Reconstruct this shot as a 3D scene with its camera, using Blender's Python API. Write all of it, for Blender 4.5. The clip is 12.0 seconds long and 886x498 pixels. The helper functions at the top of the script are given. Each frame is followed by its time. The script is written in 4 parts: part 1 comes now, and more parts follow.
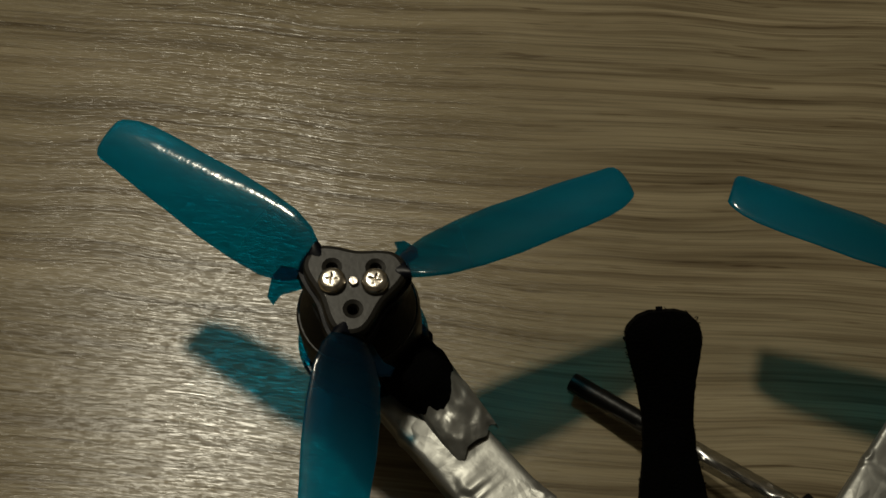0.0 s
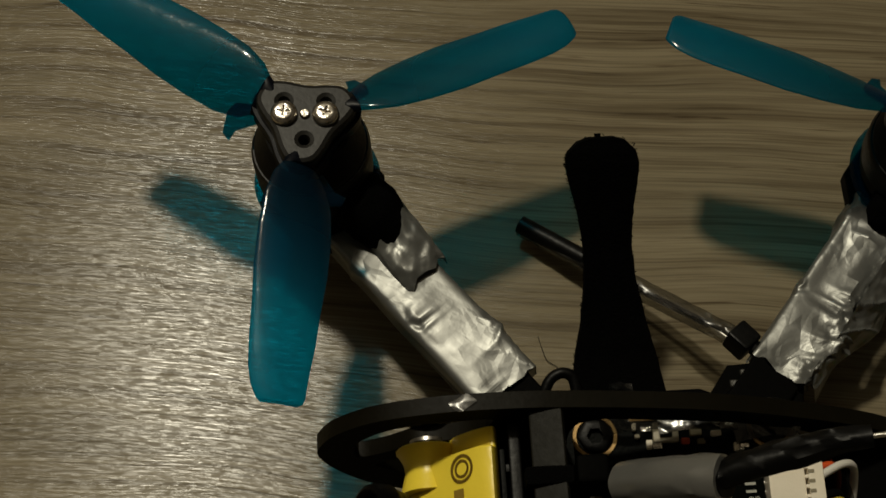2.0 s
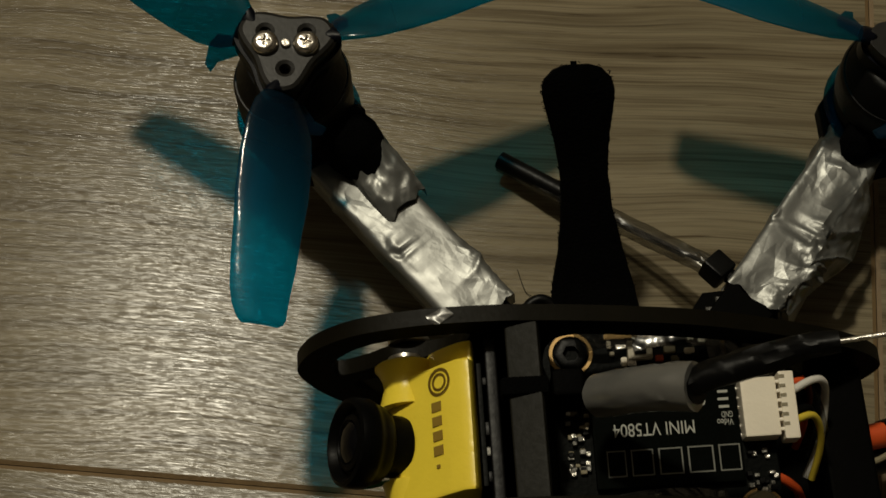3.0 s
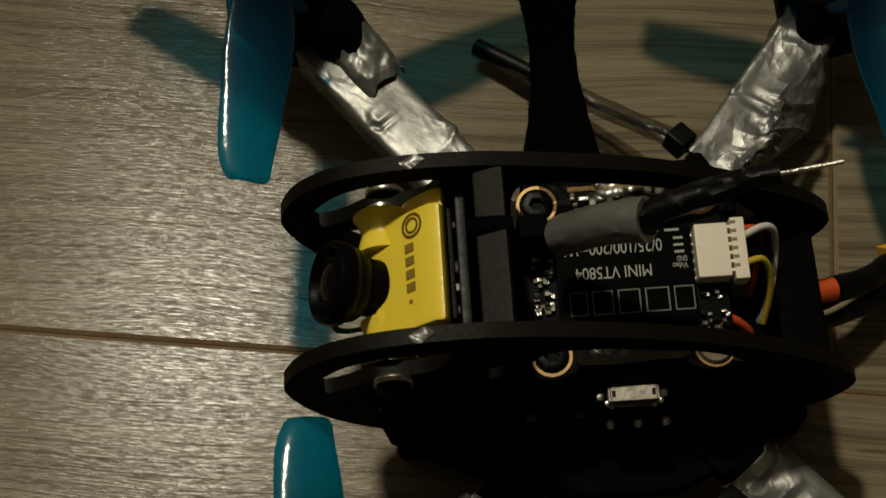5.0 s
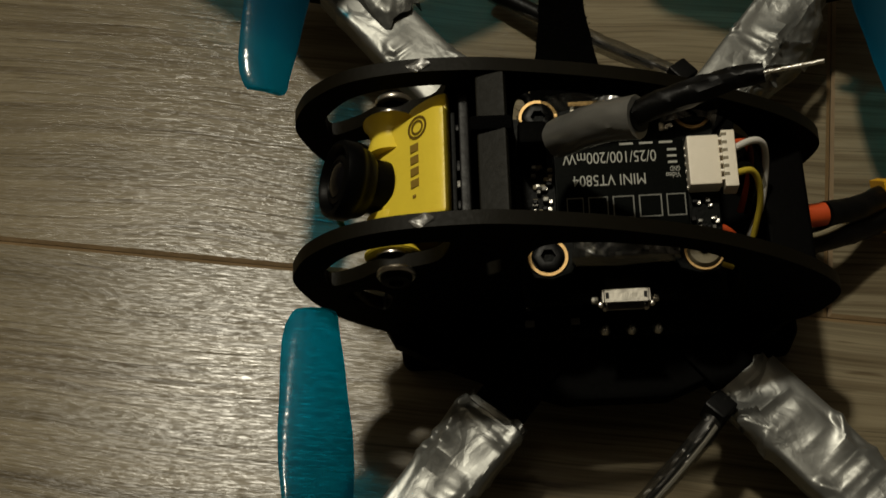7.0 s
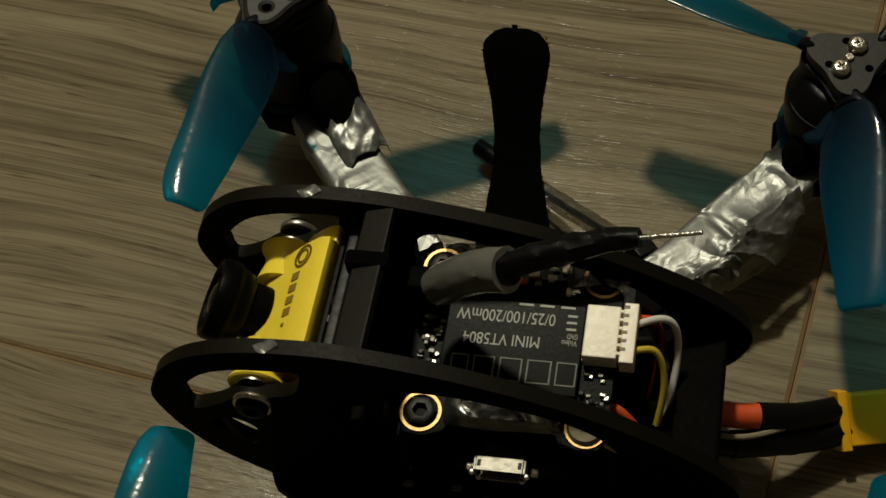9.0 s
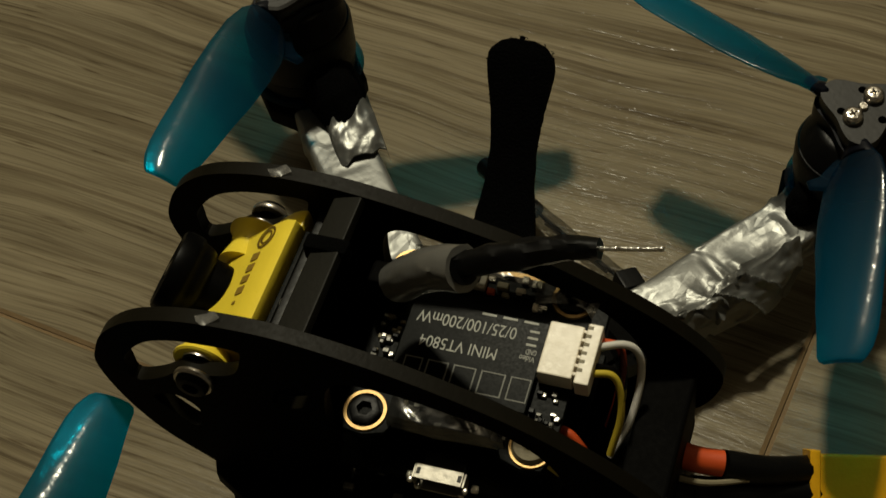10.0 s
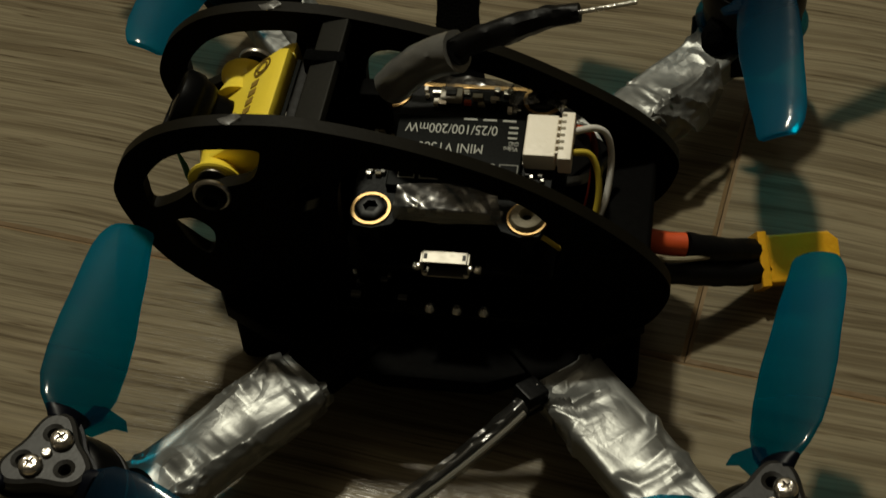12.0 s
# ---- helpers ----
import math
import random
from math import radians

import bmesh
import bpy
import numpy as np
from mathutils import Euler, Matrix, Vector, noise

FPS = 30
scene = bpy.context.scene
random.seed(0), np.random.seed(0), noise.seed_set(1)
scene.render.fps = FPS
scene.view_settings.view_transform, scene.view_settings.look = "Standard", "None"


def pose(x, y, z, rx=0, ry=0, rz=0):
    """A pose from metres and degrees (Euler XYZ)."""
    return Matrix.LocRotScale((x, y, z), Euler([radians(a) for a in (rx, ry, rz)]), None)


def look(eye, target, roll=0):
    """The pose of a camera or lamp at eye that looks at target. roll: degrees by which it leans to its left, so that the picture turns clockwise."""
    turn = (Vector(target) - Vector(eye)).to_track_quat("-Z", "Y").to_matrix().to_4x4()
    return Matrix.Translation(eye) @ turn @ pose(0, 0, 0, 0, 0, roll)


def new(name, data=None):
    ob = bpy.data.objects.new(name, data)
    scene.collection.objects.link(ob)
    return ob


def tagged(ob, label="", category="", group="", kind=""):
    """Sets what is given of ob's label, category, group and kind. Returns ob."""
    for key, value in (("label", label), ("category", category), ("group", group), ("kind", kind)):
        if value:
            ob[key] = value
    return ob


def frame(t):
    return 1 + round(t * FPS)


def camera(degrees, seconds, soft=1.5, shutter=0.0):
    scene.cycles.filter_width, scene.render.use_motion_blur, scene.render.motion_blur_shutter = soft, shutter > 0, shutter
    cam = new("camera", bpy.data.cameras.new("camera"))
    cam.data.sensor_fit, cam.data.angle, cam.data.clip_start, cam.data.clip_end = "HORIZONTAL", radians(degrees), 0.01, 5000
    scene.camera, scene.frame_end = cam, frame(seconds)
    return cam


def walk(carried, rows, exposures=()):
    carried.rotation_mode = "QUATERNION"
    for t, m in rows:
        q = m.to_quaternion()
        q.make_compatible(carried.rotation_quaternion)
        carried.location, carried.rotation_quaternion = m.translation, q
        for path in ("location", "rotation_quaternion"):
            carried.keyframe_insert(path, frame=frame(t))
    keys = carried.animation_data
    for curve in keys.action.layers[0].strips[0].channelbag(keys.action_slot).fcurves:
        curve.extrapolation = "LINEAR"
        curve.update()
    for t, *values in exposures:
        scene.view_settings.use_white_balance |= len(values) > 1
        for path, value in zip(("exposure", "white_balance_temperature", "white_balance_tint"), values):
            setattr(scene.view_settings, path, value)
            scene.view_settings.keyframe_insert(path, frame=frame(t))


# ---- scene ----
cam = camera(31.47, 12.0, 1.5, 0.25)
PATH = [
    (0, (-0.01884, -0.02158, 0.20884), (-0.02601, 0.04516, 0.07469), -3.47),
    (0.5, (-0.01897, -0.02464, 0.21022), (-0.02352, 0.04044, 0.07515), -1.63),
    (1, (-0.01745, -0.03066, 0.21025), (-0.02288, 0.03448, 0.07524), -2.40),
    (1.5, (-0.01564, -0.03511, 0.20878), (-0.02099, 0.02955, 0.07354), -2.47),
    (2, (-0.01315, -0.03974, 0.20858), (-0.01881, 0.02381, 0.07283), -2.86),
    (2.5, (-0.01235, -0.04531, 0.20883), (-0.01767, 0.01831, 0.07309), -2.60),
    (3, (-0.01098, -0.04907, 0.20757), (-0.01596, 0.01418, 0.07165), -2.45),
    (3.2, (-0.00976, -0.05007, 0.20679), (-0.01560, 0.01257, 0.07062), -3.08),
    (5, (-0.00579, -0.06910, 0.21234), (-0.01149, -0.00706, 0.07589), -3.44),
    (5.5, (-0.00541, -0.07742, 0.21374), (-0.01094, -0.01530, 0.07731), -2.99),
    (6, (-0.00354, -0.08352, 0.21559), (-0.00965, -0.02176, 0.07903), -3.46),
    (6.5, (-0.00303, -0.09189, 0.21507), (-0.00934, -0.02828, 0.07937), -3.05),
    (7, (0.00063, -0.09151, 0.21278), (-0.00946, -0.02447, 0.07897), -5.12),
    (7.5, (0.00962, -0.09317, 0.20770), (-0.00409, -0.01899, 0.07805), -5.83),
    (7.7, (0.01280, -0.09084, 0.20654), (-0.00369, -0.01579, 0.07772), -7.38),
    (9.3, (0.04936, -0.08377, 0.19111), (0.01131, -0.00366, 0.07013), -9.28),
    (9.5, (0.05084, -0.08304, 0.18726), (0.01248, -0.00230, 0.06680), -7.71),
    (10, (0.05866, -0.08364, 0.18495), (0.01419, -0.00156, 0.06754), -7.13),
    (10.5, (0.05502, -0.09523, 0.18495), (0.01284, -0.00634, 0.07172), -3.77),
    (11, (0.05261, -0.11160, 0.18236), (0.01360, -0.01779, 0.07200), -3.84),
    (11.5, (0.05246, -0.12471, 0.17903), (0.01808, -0.02806, 0.06959), -4.01),
    (12, (0.05051, -0.13316, 0.17444), (0.02072, -0.03586, 0.06423), -4.17),
]
walk(cam, [(t, look(eye, target, roll)) for t, eye, target, roll in PATH],
     [(0.0, 0.0, 6550, 7), (5.0, 0.0, 6600, 8), (6.5, 0.0, 6450, 9), (9.3, 0.33, 6550, 3), (10.5, 0.32, 6850, 3), (12.0, 0.27, 6350, 5)])

# ---- world and light: a warm ceiling lamp in a dim room ----
world = bpy.data.worlds.new("world")
scene.world = world
world.use_nodes = True
world.node_tree.nodes["Background"].inputs["Color"].default_value = (1.0, 0.86, 0.66, 1)
world.node_tree.nodes["Background"].inputs["Strength"].default_value = 0.0008
lamp_data = bpy.data.lights.new("ceiling_lamp", "POINT")
lamp_data.energy, lamp_data.shadow_soft_size, lamp_data.color = 98.0, 0.075, (1.0, 0.92, 0.74)
lamp = new("ceiling_lamp_light", lamp_data)
lamp.location = (-0.46, 0.80, 2.05)

# ---- helpers ----
CM = 0.01


def part(name, bm, material, parent=None, label="", smooth=True, at=None, sharp=38):
    """Links a bmesh in centimetres as one mesh object."""
    bm.normal_update()
    me = bpy.data.meshes.new(name)
    bmesh.ops.scale(bm, vec=(CM, CM, CM), verts=bm.verts)
    bm.to_mesh(me)
    bm.free()
    for p in me.polygons:
        p.use_smooth = smooth
    if smooth:
        me.set_sharp_from_angle(angle=radians(sharp))
    me.materials.append(material)
    ob = new(name, me)
    if smooth and len(me.polygons) < 500:
        ob.modifiers.new("flat_faces", "WEIGHTED_NORMAL").keep_sharp = True
    if parent is not None:
        ob.parent = parent
    if at is not None:
        ob.matrix_local = at
    if label:
        ob["label"] = label
    return ob


def cm_pose(x, y, z, rx=0, ry=0, rz=0):
    return pose(x * CM, y * CM, z * CM, rx, ry, rz)


def bevel_all(bm, width, segments=2, angle=30):
    edges = [e for e in bm.edges if len(e.link_faces) == 2 and e.calc_face_angle(0) > radians(angle)]
    if edges:
        bmesh.ops.bevel(bm, geom=edges, offset=width, segments=segments, affect="EDGES", profile=0.5, clamp_overlap=True)


def box(x0, x1, y0, y1, z0, z1, bevel=0.0, segments=2, bm=None):
    mine = bmesh.new()
    bmesh.ops.create_cube(mine, size=1)
    for v in mine.verts:
        v.co = Vector((x0 if v.co.x < 0 else x1, y0 if v.co.y < 0 else y1, z0 if v.co.z < 0 else z1))
    if bevel:
        bevel_all(mine, bevel, segments)
    return merge(bm, mine)


def merge(bm, mine):
    if bm is None:
        return mine
    me = bpy.data.meshes.new("tmp")
    mine.to_mesh(me)
    mine.free()
    bm.from_mesh(me)
    bpy.data.meshes.remove(me)
    return bm


def turned(bm, m):
    bmesh.ops.transform(bm, matrix=m, verts=bm.verts)
    return bm


def lathe(profile, n=32, bm=None, m=None):
    """A body turned about z from (radius, height) pairs, closed at radius 0."""
    mine = bmesh.new()
    rings = []
    for r, z in profile:
        if r <= 1e-6:
            rings.append([mine.verts.new((0, 0, z))])
        else:
            rings.append([mine.verts.new((r * math.cos(2 * math.pi * k / n), r * math.sin(2 * math.pi * k / n), z)) for k in range(n)])
    for a, b in zip(rings, rings[1:]):
        for k in range(n):
            q = (k + 1) % n
            if len(a) == 1 and len(b) == 1:
                continue
            if len(a) == 1:
                mine.faces.new((a[0], b[q], b[k]))
            elif len(b) == 1:
                mine.faces.new((a[k], a[q], b[0]))
            else:
                mine.faces.new((a[k], a[q], b[q], b[k]))
    bmesh.ops.recalc_face_normals(mine, faces=mine.faces)
    if m is not None:
        turned(mine, m)
    return merge(bm, mine)


def smooth_line(points, n):
    """n points on a Catmull-Rom line through the given ones."""
    pts = [Vector(p) for p in points]
    pts = [2 * pts[0] - pts[1]] + pts + [2 * pts[-1] - pts[-2]]
    spans, out = len(pts) - 3, []
    for k in range(n):
        u = k / (n - 1) * spans
        i = min(int(u), spans - 1)
        f = u - i
        a, b, c, d = pts[i:i + 4]
        out.append(0.5 * (2 * b + (c - a) * f + (2 * a - 5 * b + 4 * c - d) * f * f + (3 * b - a - 3 * c + d) * f ** 3))
    return out


def tube(points, radius, n=24, sides=12, bm=None, caps=True, bumps=0.0):
    """A round rod along a smooth line; radius is a number or one per given point."""
    line = smooth_line(points, n)
    radii = [radius] * n if isinstance(radius, (int, float)) else [float(np.interp(k / (n - 1), np.linspace(0, 1, len(radius)), radius)) for k in range(n)]
    mine, rings, side = bmesh.new(), [], None
    for k, p in enumerate(line):
        ahead = (line[min(k + 1, n - 1)] - line[max(k - 1, 0)]).normalized()
        if side is None:
            side = ahead.orthogonal().normalized()
        side = (side - ahead * side.dot(ahead)).normalized()
        up = ahead.cross(side)
        ring = []
        for s in range(sides):
            w = 2 * math.pi * s / sides
            off = side * math.cos(w) + up * math.sin(w)
            r = radii[k] * (1 + bumps * noise.noise((p + off) * 4.0))
            ring.append(mine.verts.new(p + off * r))
        rings.append(ring)
    for a, b in zip(rings, rings[1:]):
        for s in range(sides):
            q = (s + 1) % sides
            mine.faces.new((a[s], a[q], b[q], b[s]))
    if caps:
        mine.faces.new(rings[0][::-1])
        mine.faces.new(rings[-1])
    return merge(bm, mine)


def slab(outline, z0, z1, bevel=0.0, holes=(), axis="z", bm=None):
    """A flat plate with an outline and holes, between z0 and z1; axis 'y' stands it upright in the xz plane."""
    mine = bmesh.new()
    edges = []
    for loop in (outline, *holes):
        vs = [mine.verts.new((x, y, z0)) for x, y in loop]
        edges += [mine.edges.new((vs[k], vs[(k + 1) % len(vs)])) for k in range(len(vs))]
    bmesh.ops.triangle_fill(mine, use_beauty=True, edges=edges)
    bmesh.ops.recalc_face_normals(mine, faces=mine.faces)
    faces = mine.faces[:]
    grown = bmesh.ops.extrude_face_region(mine, geom=faces)
    for v in [g for g in grown["geom"] if isinstance(g, bmesh.types.BMVert)]:
        v.co.z = z1
    bmesh.ops.recalc_face_normals(mine, faces=mine.faces)
    if bevel:
        rim = [e for e in mine.edges if len(e.link_faces) == 2 and e.calc_face_angle(0) > radians(60)
               and abs(e.verts[0].co.z - e.verts[1].co.z) < 1e-5]
        bmesh.ops.bevel(mine, geom=rim, offset=bevel, segments=2, affect="EDGES", profile=0.5, clamp_overlap=True)
    if axis == "y":
        for v in mine.verts:
            v.co = Vector((v.co.x, v.co.z, v.co.y))
        bmesh.ops.recalc_face_normals(mine, faces=mine.faces)
    return merge(bm, mine)


def rounded(points, n=60):
    """A closed smooth outline through the points."""
    pts = [Vector((*p, 0)) for p in points]
    m, out = len(pts), []
    for k in range(n):
        u = k / n * m
        i, f = int(u) % m, u - int(u)
        a, b, c, d = (pts[(i + j) % m] for j in (-1, 0, 1, 2))
        p = 0.5 * (2 * b + (c - a) * f + (2 * a - 5 * b + 4 * c - d) * f * f + (3 * b - a - 3 * c + d) * f ** 3)
        out.append((p.x, p.y))
    return out


def circle(x, y, r, n=16):
    return [(x + r * math.cos(2 * math.pi * k / n), y + r * math.sin(2 * math.pi * k / n)) for k in range(n)]


# ---- materials ----
def material(name, colour, rough=0.5, metal=0.0, bump=0.0, bump_scale=400.0, vary=0.15, vary_scale=60.0, spec=0.5, coat=0.0):
    """A surface whose colour and gloss vary at two scales, with a fine relief."""
    mat = bpy.data.materials.new(name)
    mat.use_nodes = True
    nt = mat.node_tree
    bsdf = nt.nodes["Principled BSDF"]
    co = nt.nodes.new("ShaderNodeTexCoord")
    big, small = nt.nodes.new("ShaderNodeTexNoise"), nt.nodes.new("ShaderNodeTexNoise")
    big.inputs["Scale"].default_value, big.inputs["Detail"].default_value = vary_scale, 4
    small.inputs["Scale"].default_value, small.inputs["Detail"].default_value = bump_scale, 5
    ramp = nt.nodes.new("ShaderNodeMixRGB")
    ramp.inputs["Color1"].default_value = (*[c * (1 - vary) for c in colour], 1)
    ramp.inputs["Color2"].default_value = (*[min(1, c * (1 + vary)) for c in colour], 1)
    rr = nt.nodes.new("ShaderNodeMapRange")
    rr.inputs["To Min"].default_value, rr.inputs["To Max"].default_value = max(0.02, rough - 0.1), min(1, rough + 0.1)
    for tex in (big, small):
        nt.links.new(co.outputs["Object"], tex.inputs["Vector"])
    nt.links.new(big.outputs["Fac"], ramp.inputs["Fac"])
    nt.links.new(ramp.outputs["Color"], bsdf.inputs["Base Color"])
    nt.links.new(small.outputs["Fac"], rr.inputs["Value"])
    nt.links.new(rr.outputs["Result"], bsdf.inputs["Roughness"])
    bsdf.inputs["Metallic"].default_value = metal
    bsdf.inputs["Specular IOR Level"].default_value = spec
    bsdf.inputs["Coat Weight"].default_value = coat
    if bump:
        b = nt.nodes.new("ShaderNodeBump")
        b.inputs["Strength"].default_value, b.inputs["Distance"].default_value = bump, 0.0004
        nt.links.new(small.outputs["Fac"], b.inputs["Height"])
        nt.links.new(b.outputs["Normal"], bsdf.inputs["Normal"])
    return mat


def wood_material():
    """Grey-brown laminate: long streaks along x with fine dark pores and a worn satin print film."""
    mat = bpy.data.materials.new("laminate_oak")
    mat.use_nodes = True
    nt, L = mat.node_tree, mat.node_tree.links
    N = nt.nodes.new
    bsdf = nt.nodes["Principled BSDF"]
    co, info = N("ShaderNodeTexCoord"), N("ShaderNodeObjectInfo")
    shift = N("ShaderNodeVectorMath")
    shift.operation = "ADD"
    rnd = N("ShaderNodeVectorMath")
    rnd.operation = "SCALE"
    rnd.inputs[0].default_value = (3.1, 1.7, 0)
    L.new(info.outputs["Random"], rnd.inputs["Scale"])
    L.new(co.outputs["Object"], shift.inputs[0])
    L.new(rnd.outputs[0], shift.inputs[1])
    # a slow wave bends the streaks
    bend = N("ShaderNodeTexNoise")
    bend.inputs["Scale"].default_value, bend.inputs["Detail"].default_value = 14, 2
    L.new(shift.outputs[0], bend.inputs["Vector"])
    off = N("ShaderNodeVectorMath")
    off.operation = "MULTIPLY_ADD"
    off.inputs[1].default_value, off.inputs[2].default_value = (0.0, 0.010, 0), (0, 0, 0)
    L.new(bend.outputs["Color"], off.inputs[0])
    bent = N("ShaderNodeVectorMath")
    bent.operation = "ADD"
    L.new(shift.outputs[0], bent.inputs[0])
    L.new(off.outputs[0], bent.inputs[1])

    def streak(sx, sy, detail, rough=0.6):
        mp, tx = N("ShaderNodeMapping"), N("ShaderNodeTexNoise")
        mp.inputs["Scale"].default_value = (sx, sy, 1)
        tx.inputs["Scale"].default_value, tx.inputs["Detail"].default_value, tx.inputs["Roughness"].default_value = 1, detail, rough
        L.new(bent.outputs[0], mp.inputs["Vector"])
        L.new(mp.outputs[0], tx.inputs["Vector"])
        return tx.outputs["Fac"]

    line, hair = streak(11, 430, 3, 0.6), streak(16, 1000, 3, 0.6)
    broad, mid, fine, pore, grit = streak(7, 80, 2), streak(30, 420, 4), streak(34, 2900, 3), streak(60, 800, 2, 0.7), streak(200, 3600, 3, 0.6)

    def ramp(fac, stops):
        r = N("ShaderNodeValToRGB")
        r.color_ramp.elements[0].position, r.color_ramp.elements[0].color = stops[0][0], (*stops[0][1], 1)
        r.color_ramp.elements[1].position, r.color_ramp.elements[1].color = stops[-1][0], (*stops[-1][1], 1)
        for p, c in stops[1:-1]:
            r.color_ramp.elements.new(p).color = (*c, 1)
        L.new(fac, r.inputs["Fac"])
        return r.outputs["Color"]

    def mix(kind, fac, a, b):
        m = N("ShaderNodeMixRGB")
        m.blend_type = kind
        m.inputs["Fac"].default_value = fac
        L.new(a, m.inputs["Color1"])
        L.new(b, m.inputs["Color2"])
        return m.outputs["Color"]

    base = ramp(broad, [(0.30, (0.162, 0.136, 0.088)), (0.5, (0.192, 0.162, 0.105)), (0.72, (0.228, 0.192, 0.126))])
    col = mix("MULTIPLY", 0.58, base, ramp(mid, [(0.30, (0.58, 0.54, 0.49)), (0.52, (1, 1, 1)), (0.72, (1.12, 1.12, 1.12))]))
    col = mix("MULTIPLY", 0.62, col, ramp(line, [(0.36, (0.38, 0.33, 0.28)), (0.43, (0.70, 0.67, 0.63)), (0.51, (1, 1, 1)), (0.66, (1.08, 1.08, 1.08))]))
    col = mix("MULTIPLY", 0.6, col, ramp(fine, [(0.34, (0.50, 0.47, 0.45)), (0.56, (1, 1, 1))]))
    col = mix("MULTIPLY", 0.8, col, ramp(pore, [(0.28, (0.42, 0.36, 0.30)), (0.38, (1, 1, 1))]))
    col = mix("MULTIPLY", 0.56, col, ramp(hair, [(0.35, (0.40, 0.35, 0.29)), (0.44, (1, 1, 1)), (0.64, (1.10, 1.10, 1.09))]))
    L.new(col, bsdf.inputs["Base Color"])
    rr = N("ShaderNodeMapRange")
    rr.inputs["From Min"].default_value, rr.inputs["From Max"].default_value = 0.3, 0.7
    rr.inputs["To Min"].default_value, rr.inputs["To Max"].default_value = 0.235, 0.145
    # the film shines in short dashes between the dull pores
    dash, gleam = streak(440, 3300, 3, 0.6), N("ShaderNodeMapRange")
    gleam.interpolation_type = "SMOOTHSTEP"
    gleam.inputs["From Min"].default_value, gleam.inputs["From Max"].default_value = 0.39, 0.60
    gleam.inputs["To Min"].default_value, gleam.inputs["To Max"].default_value = 0.05, 0.215
    L.new(dash, gleam.inputs["Value"])
    L.new(gleam.outputs["Result"], bsdf.inputs["Specular IOR Level"])
    L.new(fine, rr.inputs["Value"])
    L.new(rr.outputs["Result"], bsdf.inputs["Roughness"])
    add = N("ShaderNodeMath")
    add.operation = "MULTIPLY_ADD"
    add.inputs[1].default_value = 1.7
    hard = N("ShaderNodeMapRange")
    hard.interpolation_type = "SMOOTHSTEP"
    hard.inputs["From Min"].default_value, hard.inputs["From Max"].default_value = 0.36, 0.60
    L.new(grit, hard.inputs["Value"])
    L.new(fine, add.inputs[0])
    L.new(hard.outputs["Result"], add.inputs[2])
    # long pressed pores
    cut = N("ShaderNodeMapRange")
    cut.interpolation_type = "SMOOTHSTEP"
    cut.inputs["From Min"].default_value, cut.inputs["From Max"].default_value = 0.34, 0.44
    cut.inputs["To Max"].default_value = 1.6
    L.new(hair, cut.inputs["Value"])
    deep = N("ShaderNodeMath")
    deep.operation = "ADD"
    L.new(add.outputs[0], deep.inputs[0])
    L.new(cut.outputs["Result"], deep.inputs[1])
    b = N("ShaderNodeBump")
    b.inputs["Strength"].default_value, b.inputs["Distance"].default_value = 1.0, 0.0000075
    L.new(deep.outputs[0], b.inputs["Height"])
    L.new(b.outputs["Normal"], bsdf.inputs["Normal"])
    return mat


